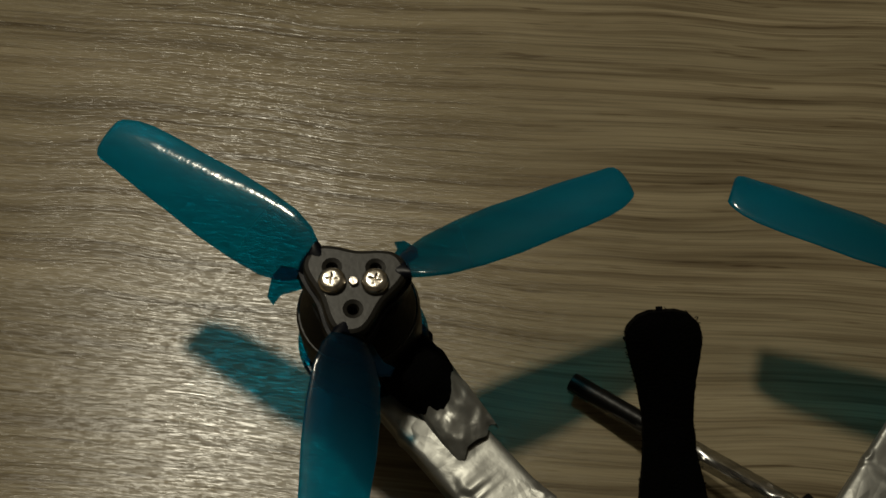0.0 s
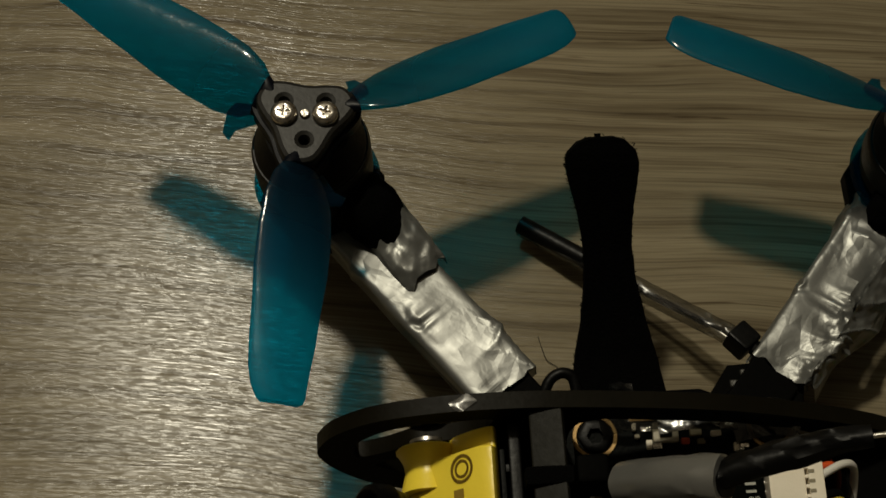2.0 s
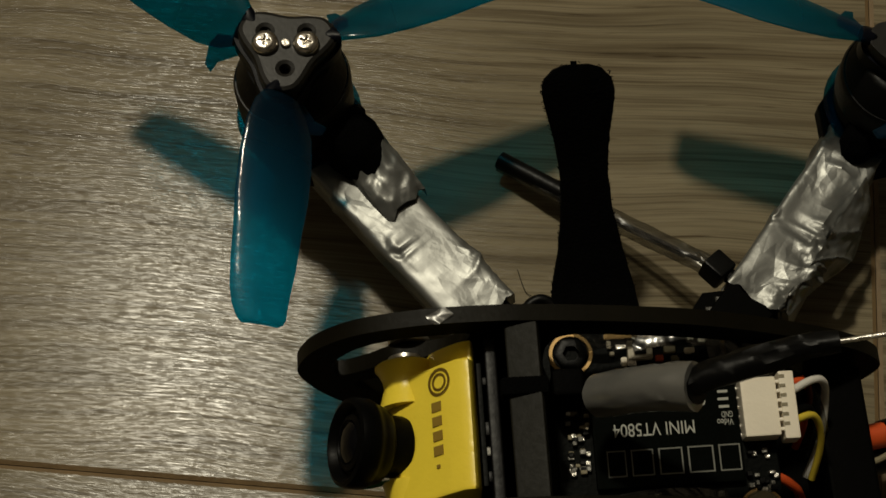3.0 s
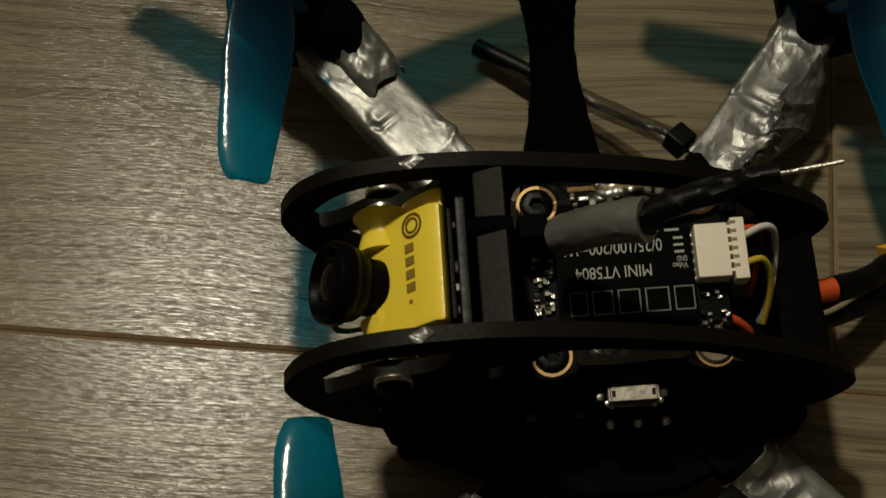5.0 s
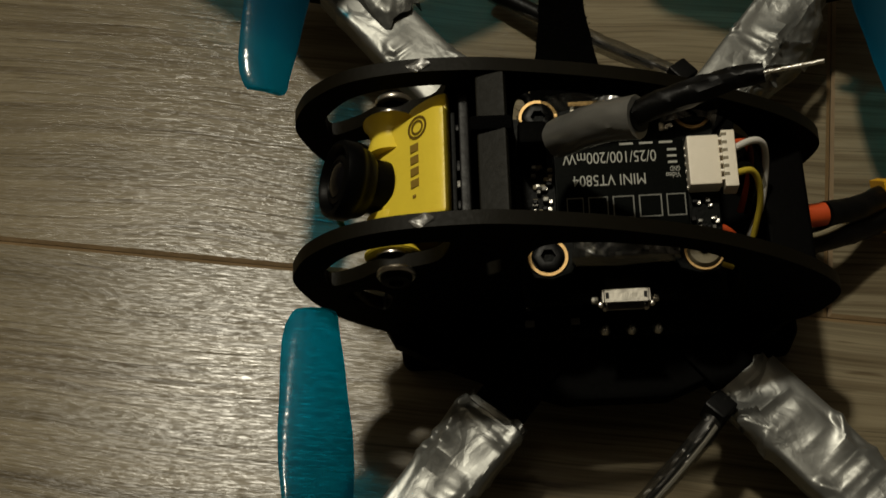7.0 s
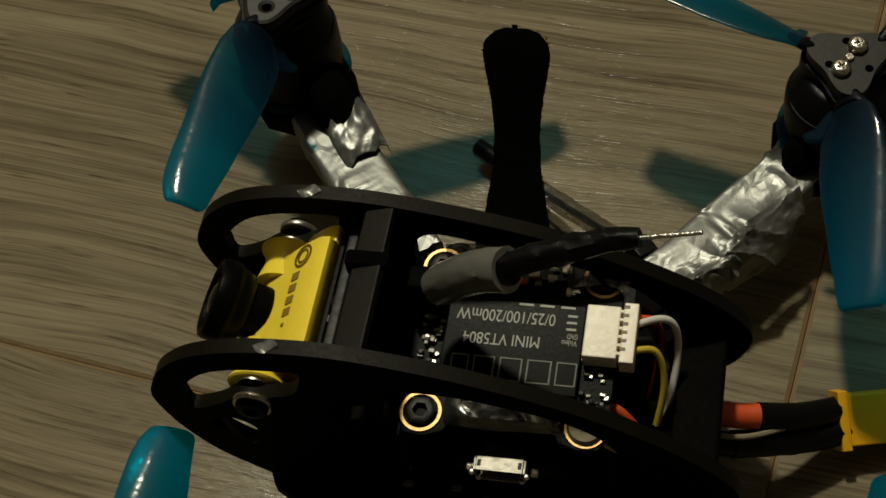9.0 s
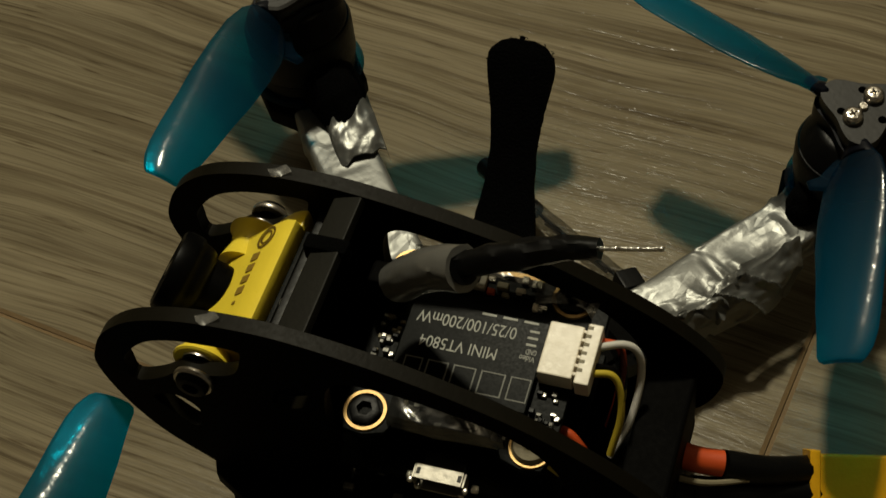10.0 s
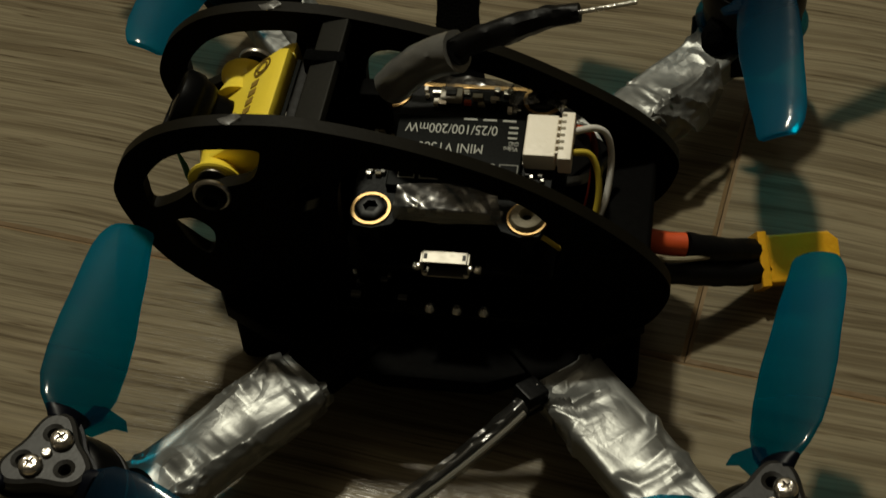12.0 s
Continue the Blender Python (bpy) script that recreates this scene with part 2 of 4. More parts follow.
def blade_material():
    """Translucent blue-green moulded plastic: glossy skin, light passes through tinted."""
    mat = bpy.data.materials.new("teal_translucent_plastic")
    mat.use_nodes = True
    nt, L = mat.node_tree, mat.node_tree.links
    N = nt.nodes.new
    bsdf, out = nt.nodes["Principled BSDF"], nt.nodes["Material Output"]
    co, tx = N("ShaderNodeTexCoord"), N("ShaderNodeTexNoise")
    tx.inputs["Scale"].default_value, tx.inputs["Detail"].default_value = 90, 4
    L.new(co.outputs["Object"], tx.inputs["Vector"])
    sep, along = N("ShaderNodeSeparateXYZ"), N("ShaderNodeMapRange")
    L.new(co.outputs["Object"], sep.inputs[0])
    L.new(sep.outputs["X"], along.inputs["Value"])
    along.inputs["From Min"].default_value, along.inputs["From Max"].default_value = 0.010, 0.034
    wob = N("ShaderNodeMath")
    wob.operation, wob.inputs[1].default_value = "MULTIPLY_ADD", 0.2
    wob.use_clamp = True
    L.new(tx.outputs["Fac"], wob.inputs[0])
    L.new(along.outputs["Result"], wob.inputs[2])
    # navy root to teal tip; the root is darkened further to mimic shade
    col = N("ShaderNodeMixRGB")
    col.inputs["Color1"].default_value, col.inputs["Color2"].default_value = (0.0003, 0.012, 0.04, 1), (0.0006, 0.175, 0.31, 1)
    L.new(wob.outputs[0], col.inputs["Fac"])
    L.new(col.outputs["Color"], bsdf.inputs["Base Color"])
    bsdf.inputs["Roughness"].default_value = 0.55
    bsdf.inputs["IOR"].default_value = 1.2
    bsdf.inputs["Transmission Weight"].default_value = 0.66
    bsdf.inputs["Coat Weight"].default_value, bsdf.inputs["Coat Roughness"].default_value = 0.5, 0.1
    bsdf.inputs["Specular IOR Level"].default_value = 0.12
    wave, bp = N("ShaderNodeTexNoise"), N("ShaderNodeBump")
    wave.inputs["Scale"].default_value, wave.inputs["Detail"].default_value = 260, 3
    bp.inputs["Strength"].default_value, bp.inputs["Distance"].default_value = 0.25, 0.0003
    L.new(co.outputs["Object"], wave.inputs["Vector"])
    L.new(wave.outputs["Fac"], bp.inputs["Height"])
    L.new(bp.outputs["Normal"], bsdf.inputs["Coat Normal"])
    tr, tl, m1, m2 = N("ShaderNodeBsdfTransparent"), N("ShaderNodeBsdfTranslucent"), N("ShaderNodeMixShader"), N("ShaderNodeMixShader")
    tr.inputs["Color"].default_value = (0.01, 0.80, 1.0, 1)
    tl.inputs["Color"].default_value = (0.003, 0.18, 0.40, 1)
    m1.inputs["Fac"].default_value = 0.06
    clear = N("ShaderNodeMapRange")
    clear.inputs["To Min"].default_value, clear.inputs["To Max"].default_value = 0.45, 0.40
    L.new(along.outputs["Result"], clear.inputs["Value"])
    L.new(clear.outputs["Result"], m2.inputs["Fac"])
    L.new(bsdf.outputs[0], m1.inputs[1])
    L.new(tl.outputs[0], m1.inputs[2])
    L.new(m1.outputs[0], m2.inputs[1])
    L.new(tr.outputs[0], m2.inputs[2])
    L.new(m2.outputs[0], out.inputs["Surface"])
    return mat


def clear_material(name, tint, rough=0.08, through_share=0.7, pale=0.3):
    mat = bpy.data.materials.new(name)
    mat.use_nodes = True
    nt, L = mat.node_tree, mat.node_tree.links
    bsdf, out = nt.nodes["Principled BSDF"], nt.nodes["Material Output"]
    bsdf.inputs["Base Color"].default_value = (*[pale * c for c in tint], 1)
    bsdf.inputs["Roughness"].default_value = rough
    bsdf.inputs["Specular IOR Level"].default_value = 1.0
    bsdf.inputs["IOR"].default_value = 1.9
    tr, m = nt.nodes.new("ShaderNodeBsdfTransparent"), nt.nodes.new("ShaderNodeMixShader")
    tr.inputs["Color"].default_value = (*tint, 1)
    m.inputs["Fac"].default_value = through_share
    L.new(bsdf.outputs[0], m.inputs[1])
    L.new(tr.outputs[0], m.inputs[2])
    L.new(m.outputs[0], out.inputs["Surface"])
    return mat


WOOD = wood_material()
GROOVE = material("bevelled_plank_edge", (0.155, 0.10, 0.044), 0.6, bump=0.4, bump_scale=900, vary=0.3, vary_scale=150)
PLASTER = material("wall_paint", (0.10, 0.085, 0.065), 0.8, bump=0.2, bump_scale=60, vary=0.05, vary_scale=3)
BLADE = blade_material()
HUB = material("dark_hub_plastic", (0.0095, 0.0088, 0.0075), 0.4, bump=0.05, bump_scale=1500, vary=0.3, vary_scale=200, spec=0.3)
ROOT = material("blue_black_plastic", (0.0015, 0.0022, 0.005), 0.38, bump=0.05, bump_scale=900, vary=0.3, vary_scale=200, spec=0.12)
CARBON = material("black_carbon_plate", (0.0014, 0.0013, 0.0011), 0.6, bump=0.08, bump_scale=1800, vary=0.3, vary_scale=250, spec=0.02)
EDGE = material("sawn_carbon_edge", (0.0046, 0.0037, 0.0015), 0.5, bump=0.08, bump_scale=1600, vary=0.45, vary_scale=200, spec=0.09)
BAR = material("dull_carbon_bar", (0.0062, 0.0058, 0.0034), 0.55, bump=0.1, bump_scale=1600, vary=0.25, vary_scale=200, spec=0.15)
BLACK = material("black_plastic", (0.0018, 0.0018, 0.0018), 0.42, bump=0.12, bump_scale=1200, vary=0.3, vary_scale=200, spec=0.16)
RUBBER = material("matt_black_fabric", (0.0012, 0.0012, 0.0012), 0.95, bump=0.6, bump_scale=3000, vary=0.4, vary_scale=600, spec=0.04)
STEEL = material("plated_steel", (0.74, 0.70, 0.64), 0.22, 1.0, bump=0.2, bump_scale=1500, vary=0.15, vary_scale=500)
GOLD = material("gold_plated_ring", (0.33, 0.217, 0.095), 0.42, 1.0, bump=0.05, bump_scale=1800, vary=0.2, vary_scale=500)
YELLOW = material("yellow_plastic", (0.95, 0.715, 0.06), 0.32, bump=0.1, bump_scale=1500, vary=0.1, vary_scale=200)
XTYELLOW = material("amber_yellow_nylon", (0.76, 0.385, 0.01), 0.4, bump=0.25, bump_scale=1200, vary=0.15, vary_scale=250)
BROWN_INK = material("brown_ink", (0.26, 0.165, 0.018), 0.6)
PCB = material("black_circuit_board", (0.0018, 0.0024, 0.002), 0.42, bump=0.1, bump_scale=2000, vary=0.3, vary_scale=300, spec=0.05)
SHELL = material("smooth_plated_steel", (0.55, 0.52, 0.47), 0.3, 1.0, bump=0.02, bump_scale=600, vary=0.08, vary_scale=300)
BARREL = material("satin_black_barrel", (0.0014, 0.0014, 0.0014), 0.4, bump=0.04, bump_scale=1500, vary=0.2, vary_scale=300, spec=0.07)
WHITE_INK = material("white_print", (0.38, 0.38, 0.34), 0.6)
GREY_INK = material("grey_print", (0.15, 0.15, 0.13), 0.6)
NYLON = material("cream_nylon", (0.80, 0.73, 0.60), 0.4, bump=0.1, bump_scale=1500, vary=0.06, vary_scale=300)
SOLDER = material("solder", (0.7, 0.68, 0.63), 0.3, 1.0, bump=0.6, bump_scale=1500, vary=0.2, vary_scale=500)
DULL = material("dull_tinned_pad", (0.16, 0.155, 0.14), 0.45, 0.6, bump=0.4, bump_scale=1500, vary=0.3, vary_scale=500)
GREYTUBE = material("grey_shrink_tube", (0.155, 0.153, 0.143), 0.33, 0.3, bump=0.3, bump_scale=500, vary=0.25, vary_scale=200, spec=1.0, coat=0.6)
RED = material("red_silicone_wire", (0.55, 0.07, 0.012), 0.5, vary=0.15)
WHITEW = material("white_wire", (0.62, 0.60, 0.55), 0.45, vary=0.1)
YELLOWW = material("yellow_wire", (0.55, 0.42, 0.04), 0.45, vary=0.1)
LENS = material("lens_glass", (0.002, 0.002, 0.003), 0.12, spec=0.25)
CLEAR = clear_material("clear_plastic_tube", (0.84, 0.83, 0.79), 0.19, 0.6, 0.03)
GROMMET = material("grey_rubber_grommet", (0.22, 0.19, 0.12), 0.6, bump=0.3, bump_scale=1500)


def tape_material(name, crumple):
    mat = material(name, (0.17, 0.172, 0.162), 0.38, 0.6, vary=0.14, vary_scale=120)
    nt = mat.node_tree
    co = nt.nodes["Texture Coordinate"]
    N, L = nt.nodes.new, nt.links.new

    def creases(turn, scale, stretch, seed):
        """Flat facets that meet in sharp creases, stronger in some stretches."""
        mp, cell, veil, sway, moved = N("ShaderNodeMapping"), N("ShaderNodeTexVoronoi"), N("ShaderNodeTexNoise"), N("ShaderNodeTexNoise"), N("ShaderNodeVectorMath")
        mp.inputs["Rotation"].default_value, mp.inputs["Location"].default_value = (radians(25), radians(20), radians(turn)), (seed, 0.3 * seed, 0)
        mp.inputs["Scale"].default_value = (stretch, 1, 1)
        sway.inputs["Scale"].default_value, sway.inputs["Detail"].default_value = 90, 1
        moved.operation, moved.inputs[1].default_value = "MULTIPLY_ADD", (0.006, 0.006, 0.006)
        cell.distance = "CHEBYCHEV"
        cell.inputs["Scale"].default_value = scale
        veil.inputs["Scale"].default_value, veil.inputs["Detail"].default_value = 110, 1
        share, out = N("ShaderNodeMapRange"), N("ShaderNodeMath")
        share.inputs["From Min"].default_value, share.inputs["From Max"].default_value = 0.44, 0.66
        share.inputs["To Min"].default_value = 0.06
        out.operation = "MULTIPLY"
        L(co.outputs["Object"], mp.inputs["Vector"])
        L(mp.outputs[0], sway.inputs["Vector"])
        L(sway.outputs["Color"], moved.inputs[0])
        L(mp.outputs[0], moved.inputs[2])
        L(moved.outputs[0], cell.inputs["Vector"])
        L(mp.outputs[0], veil.inputs["Vector"])
        L(cell.outputs["Distance"], out.inputs[0])
        L(veil.outputs["Fac"], share.inputs["Value"])
        L(share.outputs["Result"], out.inputs[1])
        return out.outputs[0]

    def plus(one, two, share):
        m = N("ShaderNodeMath")
        m.operation, m.inputs[1].default_value = "MULTIPLY_ADD", share
        L(two, m.inputs[0])
        L(one, m.inputs[2])
        return m.outputs[0]

    fine, b = N("ShaderNodeTexNoise"), N("ShaderNodeBump")
    fine.inputs["Scale"].default_value, fine.inputs["Detail"].default_value = 700, 4
    L(co.outputs["Object"], fine.inputs["Vector"])
    relief = plus(plus(creases(20, 120, 0.5, 0.0), creases(-48, 270, 0.7, 0.07), 0.42), creases(70, 700, 0.8, 0.13), 0.12)
    b.inputs["Strength"].default_value, b.inputs["Distance"].default_value = 0.8, crumple
    L(plus(relief, fine.outputs["Fac"], 0.03), b.inputs["Height"])
    L(b.outputs["Normal"], nt.nodes["Principled BSDF"].inputs["Normal"])
    return mat


TAPE = tape_material("silver_cloth_tape", 0.0011)
TAPE_FLAT = tape_material("smooth_silver_cloth_tape", 0.0008)
TAPE_CRUMPLED = tape_material("crumpled_silver_cloth_tape", 0.0015)

# ---- the room ----
ROOM = 170.0
HIGH = 240.0
floor = part("floor", box(-ROOM, ROOM, -ROOM, ROOM, -3.0, -0.9), GROOVE)
tagged(floor, "subfloor under grey-brown wood-effect laminate planks", "floor", kind="structure")
GAP_TILT = -3.0  # degrees: the planks lie almost along x


def plank(x0, x1, y0, y1):
    bm = box(x0, x1, y0, y1, -0.8, 0.0)
    crown = bmesh.ops.inset_region(bm, faces=[f for f in bm.faces if f.normal.z > 0.9], thickness=0.085)["faces"]
    for v in {v for f in crown for v in f.verts}:
        if min(abs(v.co.x - x0), abs(v.co.x - x1), abs(v.co.y - y0), abs(v.co.y - y1)) < 1e-4:
            v.co.z = -0.03
    ob = part("plank", bm, WOOD, floor, smooth=False, at=cm_pose(0, 0, 0, 0, 0, GAP_TILT))
    ob.data.materials.append(GROOVE)
    for p in ob.data.polygons:
        if p.normal.z < 0.985:
            p.material_index = 1
    return ob


# seen planks meet along one long groove; a butt joint runs back from it
GROOVE_Y, JOINT_X, WIDE = 0.89, 4.14, 19.2
for row in range(-9, 9):
    y0 = GROOVE_Y + row * WIDE
    cut = JOINT_X if row == 0 else JOINT_X + 45 * ((row * 37) % 5 - 2.0) + (60 if row == -1 else 0)
    lo, hi = -ROOM + 5, ROOM - 5
    xs = [lo] + [c for c in (cut - 128, cut, cut + 128) if lo + 8 < c < hi - 8] + [hi]
    for a, b in zip(xs, xs[1:]):
        plank(a + 0.006, b - 0.006, y0 + 0.006, y0 + WIDE - 0.006)
for name, dims in (("wall_north", (-ROOM, ROOM, ROOM, ROOM + 10)), ("wall_south", (-ROOM, ROOM, -ROOM - 10, -ROOM)),
                   ("wall_east", (ROOM, ROOM + 10, -ROOM, ROOM)), ("wall_west", (-ROOM - 10, -ROOM, -ROOM, ROOM))):
    tagged(part(name, box(*dims, -3, HIGH), PLASTER), "plain cream painted wall closing the room", "wall", kind="structure")
tagged(part("ceiling", box(-ROOM - 10, ROOM + 10, -ROOM - 10, ROOM + 10, HIGH, HIGH + 10), PLASTER), "plain cream painted ceiling", "ceiling", kind="structure")

# ---- the drone ----
drone = new("racing_drone")
drone.matrix_world = cm_pose(0.85, 1.0, 0.0, 1.0, 0, 5.5)
tagged(drone, "small black carbon racing drone with taped arms and teal propellers", "drone")


def group_part(name, parent, at, label=""):
    ob = new(name)
    ob.parent = parent
    ob.matrix_local = at
    if label:
        ob["label"] = label
    return ob


def blade(length=3.85, hand=1, root=False, twist=0):
    """One propeller blade along +x; hand 1 drops the edge on its +y side. root gives the thicker sleeve at its foot."""
    stations = [(0.46, 0.26, 50, 0.14), (0.62, 0.48, 46, 0.14), (0.85, 0.82, 40, 0.12), (1.15, 0.97, 33, 0.105), (1.6, 1.00, 27, 0.095),
                (2.1, 0.97, 22, 0.085), (2.6, 0.88, 19, 0.075), (3.05, 0.83, 16, 0.065), (3.4, 0.76, 14, 0.058), (3.62, 0.69, 13, 0.052),
                (3.74, 0.63, 13, 0.050), (3.81, 0.56, 13, 0.046), (3.85, 0.45, 13, 0.04)]
    if root:
        stations = [(0.48, 0.40, 49.5, 0.20), (0.56, 0.46, 47.5, 0.19), (0.62, 0.52, 46, 0.18), (0.67, 0.57, 44.8, 0.165), (0.70, 0.60, 44, 0.145)]
    bm, n, rings = bmesh.new(), 15, []
    for r, chord, pitch, thick in stations:
        w = radians(pitch + twist)
        top, low = [], []
        for k in range(n):
            f = 0.5 - 0.5 * math.cos(math.pi * k / (n - 1))
            tip = max(0.0, (r - 3.55) / 0.3)
            y = (f - 0.46 + 0.12 * tip) * chord
            camber = 0.085 * chord * 4 * f * (1 - f)
            half = 0.64 * thick * (0.12 + 1.7 * math.sqrt(max(0.0, f * (1 - f))))
            for side, lst in ((1, top), (-1, low)):
                z = camber + side * half
                yy, zz = y * math.cos(w) + z * math.sin(w), -y * math.sin(w) + z * math.cos(w)
                lst.append(bm.verts.new((r * length / 3.85, hand * yy, zz)))
        rings.append(top + low[::-1])
    m = len(rings[0])
    for a, b in zip(rings, rings[1:]):
        for k in range(m):
            bm.faces.new((a[k], a[(k + 1) % m], b[(k + 1) % m], b[k]))
    bm.faces.new(rings[0])
    bm.faces.new(rings[-1][::-1])
    bmesh.ops.recalc_face_normals(bm, faces=bm.faces)
    return bm


def barb(hand):
    """The moulded spur that stands behind a blade's root."""
    pts = [(0.60, 0.06), (0.98, 0.20), (1.02, 0.34), (0.94, 0.56), (0.82, 0.60), (0.80, 0.46), (0.58, 0.26)]
    bm = slab([(x, hand * y) for x, y in pts], -0.16, -0.08, 0.02)
    for v in bm.verts:
        v.co.z -= 0.62 * abs(v.co.y)
    return bm


def screw_head(radius=0.175, high=0.11):
    """A small pan-head screw with a cross recess pressed into it."""
    bm, n = bmesh.new(), 24
    prof = [(radius, 0), (radius * 1.02, high * 0.3), (radius * 0.96, high * 0.62), (radius * 0.78, high * 0.9), (radius * 0.55, high)]
    rings = [[bm.verts.new((r * math.cos(2 * math.pi * k / n), r * math.sin(2 * math.pi * k / n), z)) for k in range(n)] for r, z in prof]
    inner = []
    for k in range(n):
        a = 2 * math.pi * k / n
        r = radius * (0.18 + 0.34 * max(0.0, math.cos(2 * a) ** 2 - 0.25) / 0.75)
        inner.append(bm.verts.new((r * math.cos(a), r * math.sin(a), high * 0.98)))
    deep = [bm.verts.new((v.co.x * 0.6, v.co.y * 0.6, high * 0.35)) for v in inner]
    rings += [inner, deep]
    for a, b in zip(rings, rings[1:]):
        for k in range(n):
            bm.faces.new((a[k], a[(k + 1) % n], b[(k + 1) % n], b[k]))
    bm.faces.new(deep)
    bm.faces.new(rings[0][::-1])
    bmesh.ops.recalc_face_normals(bm, faces=bm.faces)
    return bm


def propeller(x, y, z, angle, hand, screws):
    prop = group_part("propeller", drone, cm_pose(x, y, z, 5 if x > 0 and y > 0 else 0, 4.5 if x < 0 and y > 0 else 2.5 if y > 0 else 0, 0) @ pose(0, 0, 0, 0, 0, angle), "three-bladed translucent teal propeller")
    size = 1.0 if x < 0 and y > 0 else 0.86
    corners = []
    for k in range(3):
        a = radians(120 * k)
        for d, r in ((-30, 0.57), (-15, 0.67), (0, 0.70), (15, 0.67), (30, 0.57), (60, 0.46)):
            corners.append((size * r * math.cos(a + radians(d)), size * r * math.sin(a + radians(d))))
    a = radians(screws - angle)
    c, s = math.cos(a), math.sin(a)
    holes = [circle(size * (q * c - w * s), size * (q * s + w * c), 0.058, 14) for q, w in ((0.0, -0.36), (-0.27, 0.20), (0.27, 0.20))]
    part("hub", slab(rounded(corners, 72), -0.26, 0.08, 0.07, holes), HUB, prop, "dark blue-black triangular hub", sharp=20)
    part("skirt", slab(rounded([(1.1 * px, 1.1 * py) for px, py in corners], 72), -0.36, -0.13, 0.08), ROOT, prop, "dark skirt of the hub", sharp=20)
    twist = 9 if hand < 0 < y else 7 if y < 0 < hand else 0
    for k in range(3):
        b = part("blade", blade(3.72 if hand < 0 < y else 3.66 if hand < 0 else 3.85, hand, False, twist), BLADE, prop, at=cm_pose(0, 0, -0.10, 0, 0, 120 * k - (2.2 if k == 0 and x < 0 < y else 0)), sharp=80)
        part("spur", barb(hand), BLADE, b)
        part("blade_root", blade(3.85, hand, True, twist), ROOT, b, "dark moulded root of the blade", sharp=80)
    for q in (-1, 1):
        part("screw", screw_head(0.172 * size ** 1.5), STEEL, prop, "small bright cross-head screw", at=cm_pose(q * 0.265 * size * c, q * 0.265 * size * s, 0.08, 0, 0, 37 * q + 11))
    part("shaft_end", lathe([(0, 0), (0.065, 0), (0.065, 0.05), (0.05, 0.07), (0, 0.07)], 16), STEEL, prop, at=cm_pose(0.0, 0.0, 0.06))
    return prop


def motor(x, y, z0, z1, turn):
    mot = group_part("motor", drone, cm_pose(x, y, 0, 0, 0, turn), "black brushless motor on a teal pad")
    h = z1 - z0
    wide = 0.84 if y > 0 else 0.68
    part("pad", lathe([(0, z0 - 0.14), (wide, z0 - 0.14), (wide + 0.04, z0 - 0.07), (wide, z0), (0, z0)], 36), BLADE, mot, "translucent teal motor pad")
    part("base", lathe([(0, z0), (0.74, z0), (0.77, z0 + 0.05), (0.74, z0 + 0.2), (0.5, z0 + 0.22), (0, z0 + 0.22)], 32), BLACK, mot)
    part("stator", lathe([(0, z0 + 0.2), (0.64, z0 + 0.2), (0.64, z0 + h * 0.6), (0, z0 + h * 0.6)], 24), STEEL, mot, "dark copper and steel windings")
    # bell: a ring, six spokes with openings between them, and a cap
    part("bell", lathe([(0.66, z0 + 0.26), (0.78, z0 + 0.26), (0.80, z0 + 0.3), (0.80, z0 + h * 0.62), (0.77, z0 + h * 0.68), (0.66, z0 + h * 0.68), (0.66, z0 + 0.26)], 44), BLACK, mot)
    cap = lathe([(0, z1), (0.46, z1), (0.56, z1 - 0.04), (0.74, z0 + h * 0.74), (0.75, z0 + h * 0.69), (0.6, z0 + h * 0.69), (0, z1 - 0.14)], 40)
    part("cap", cap, BLACK, mot)
    return mot


#         x      y     hub z  blades  hand  screws
MOTORS = [(-4.25, 5.54, 3.21, 23.3, 1, -2), (3.98, 5.14, 2.90, 156.8, -1, 63), (-3.86, -5.12, 3.02, 92.5, -1, 56), (4.22, -4.86, 3.02, 80.8, 1, 53)]
for mx, my, mz, turn, hand, screws in MOTORS:
    motor(mx, my, 1.52, mz - 0.30, 25 if mx < 0 else 40)
    propeller(mx, my, mz, turn, hand, screws)

part("balance_mark", box(-0.075, 0.075, -0.055, 0.055, -0.012, 0.012, 0.006), WHITE_INK, drone, "pale sticker on the motor bell", at=cm_pose(3.66, 4.62, 2.43, 52, 0, -30))

# arms: a bar each, wrapped in silver tape
ARM_Z0, ARM_Z1 = 0.92, 1.36


# folds in the tape: turns per cm along and across the bar, height, sharpness
FOLDS = ((0.42, 0.30, 0.08, 9.0), (0.30, -0.62, 0.08, 9.0), (0.12, 0.80, 0.07, 10.0))


# single ridges in each arm's tape: from x, y to x, y, height, width
RIDGES = {3.0: ((0.1, -0.42, 2.3, 0.06, 0.10, 0.22), (0.05, 0.44, 2.4, 0.30, 0.07, 0.16), (0.15, -0.3, 0.3, 0.38, 0.05, 0.10), (1.5, 0.3, 2.6, -0.35, 0.06, 0.14)),
          4.0: ((0.25, -0.44, 0.42, -0.22, 0.09, 0.10), (0.42, -0.22, 0.50, 0.12, 0.08, 0.10), (0.8, 0.12, 2.0, 0.24, 0.08, 0.20), (1.2, 0.46, 1.7, 0.15, 0.07, 0.12), (1.7, -0.4, 2.5, 0.1, 0.05, 0.14))}


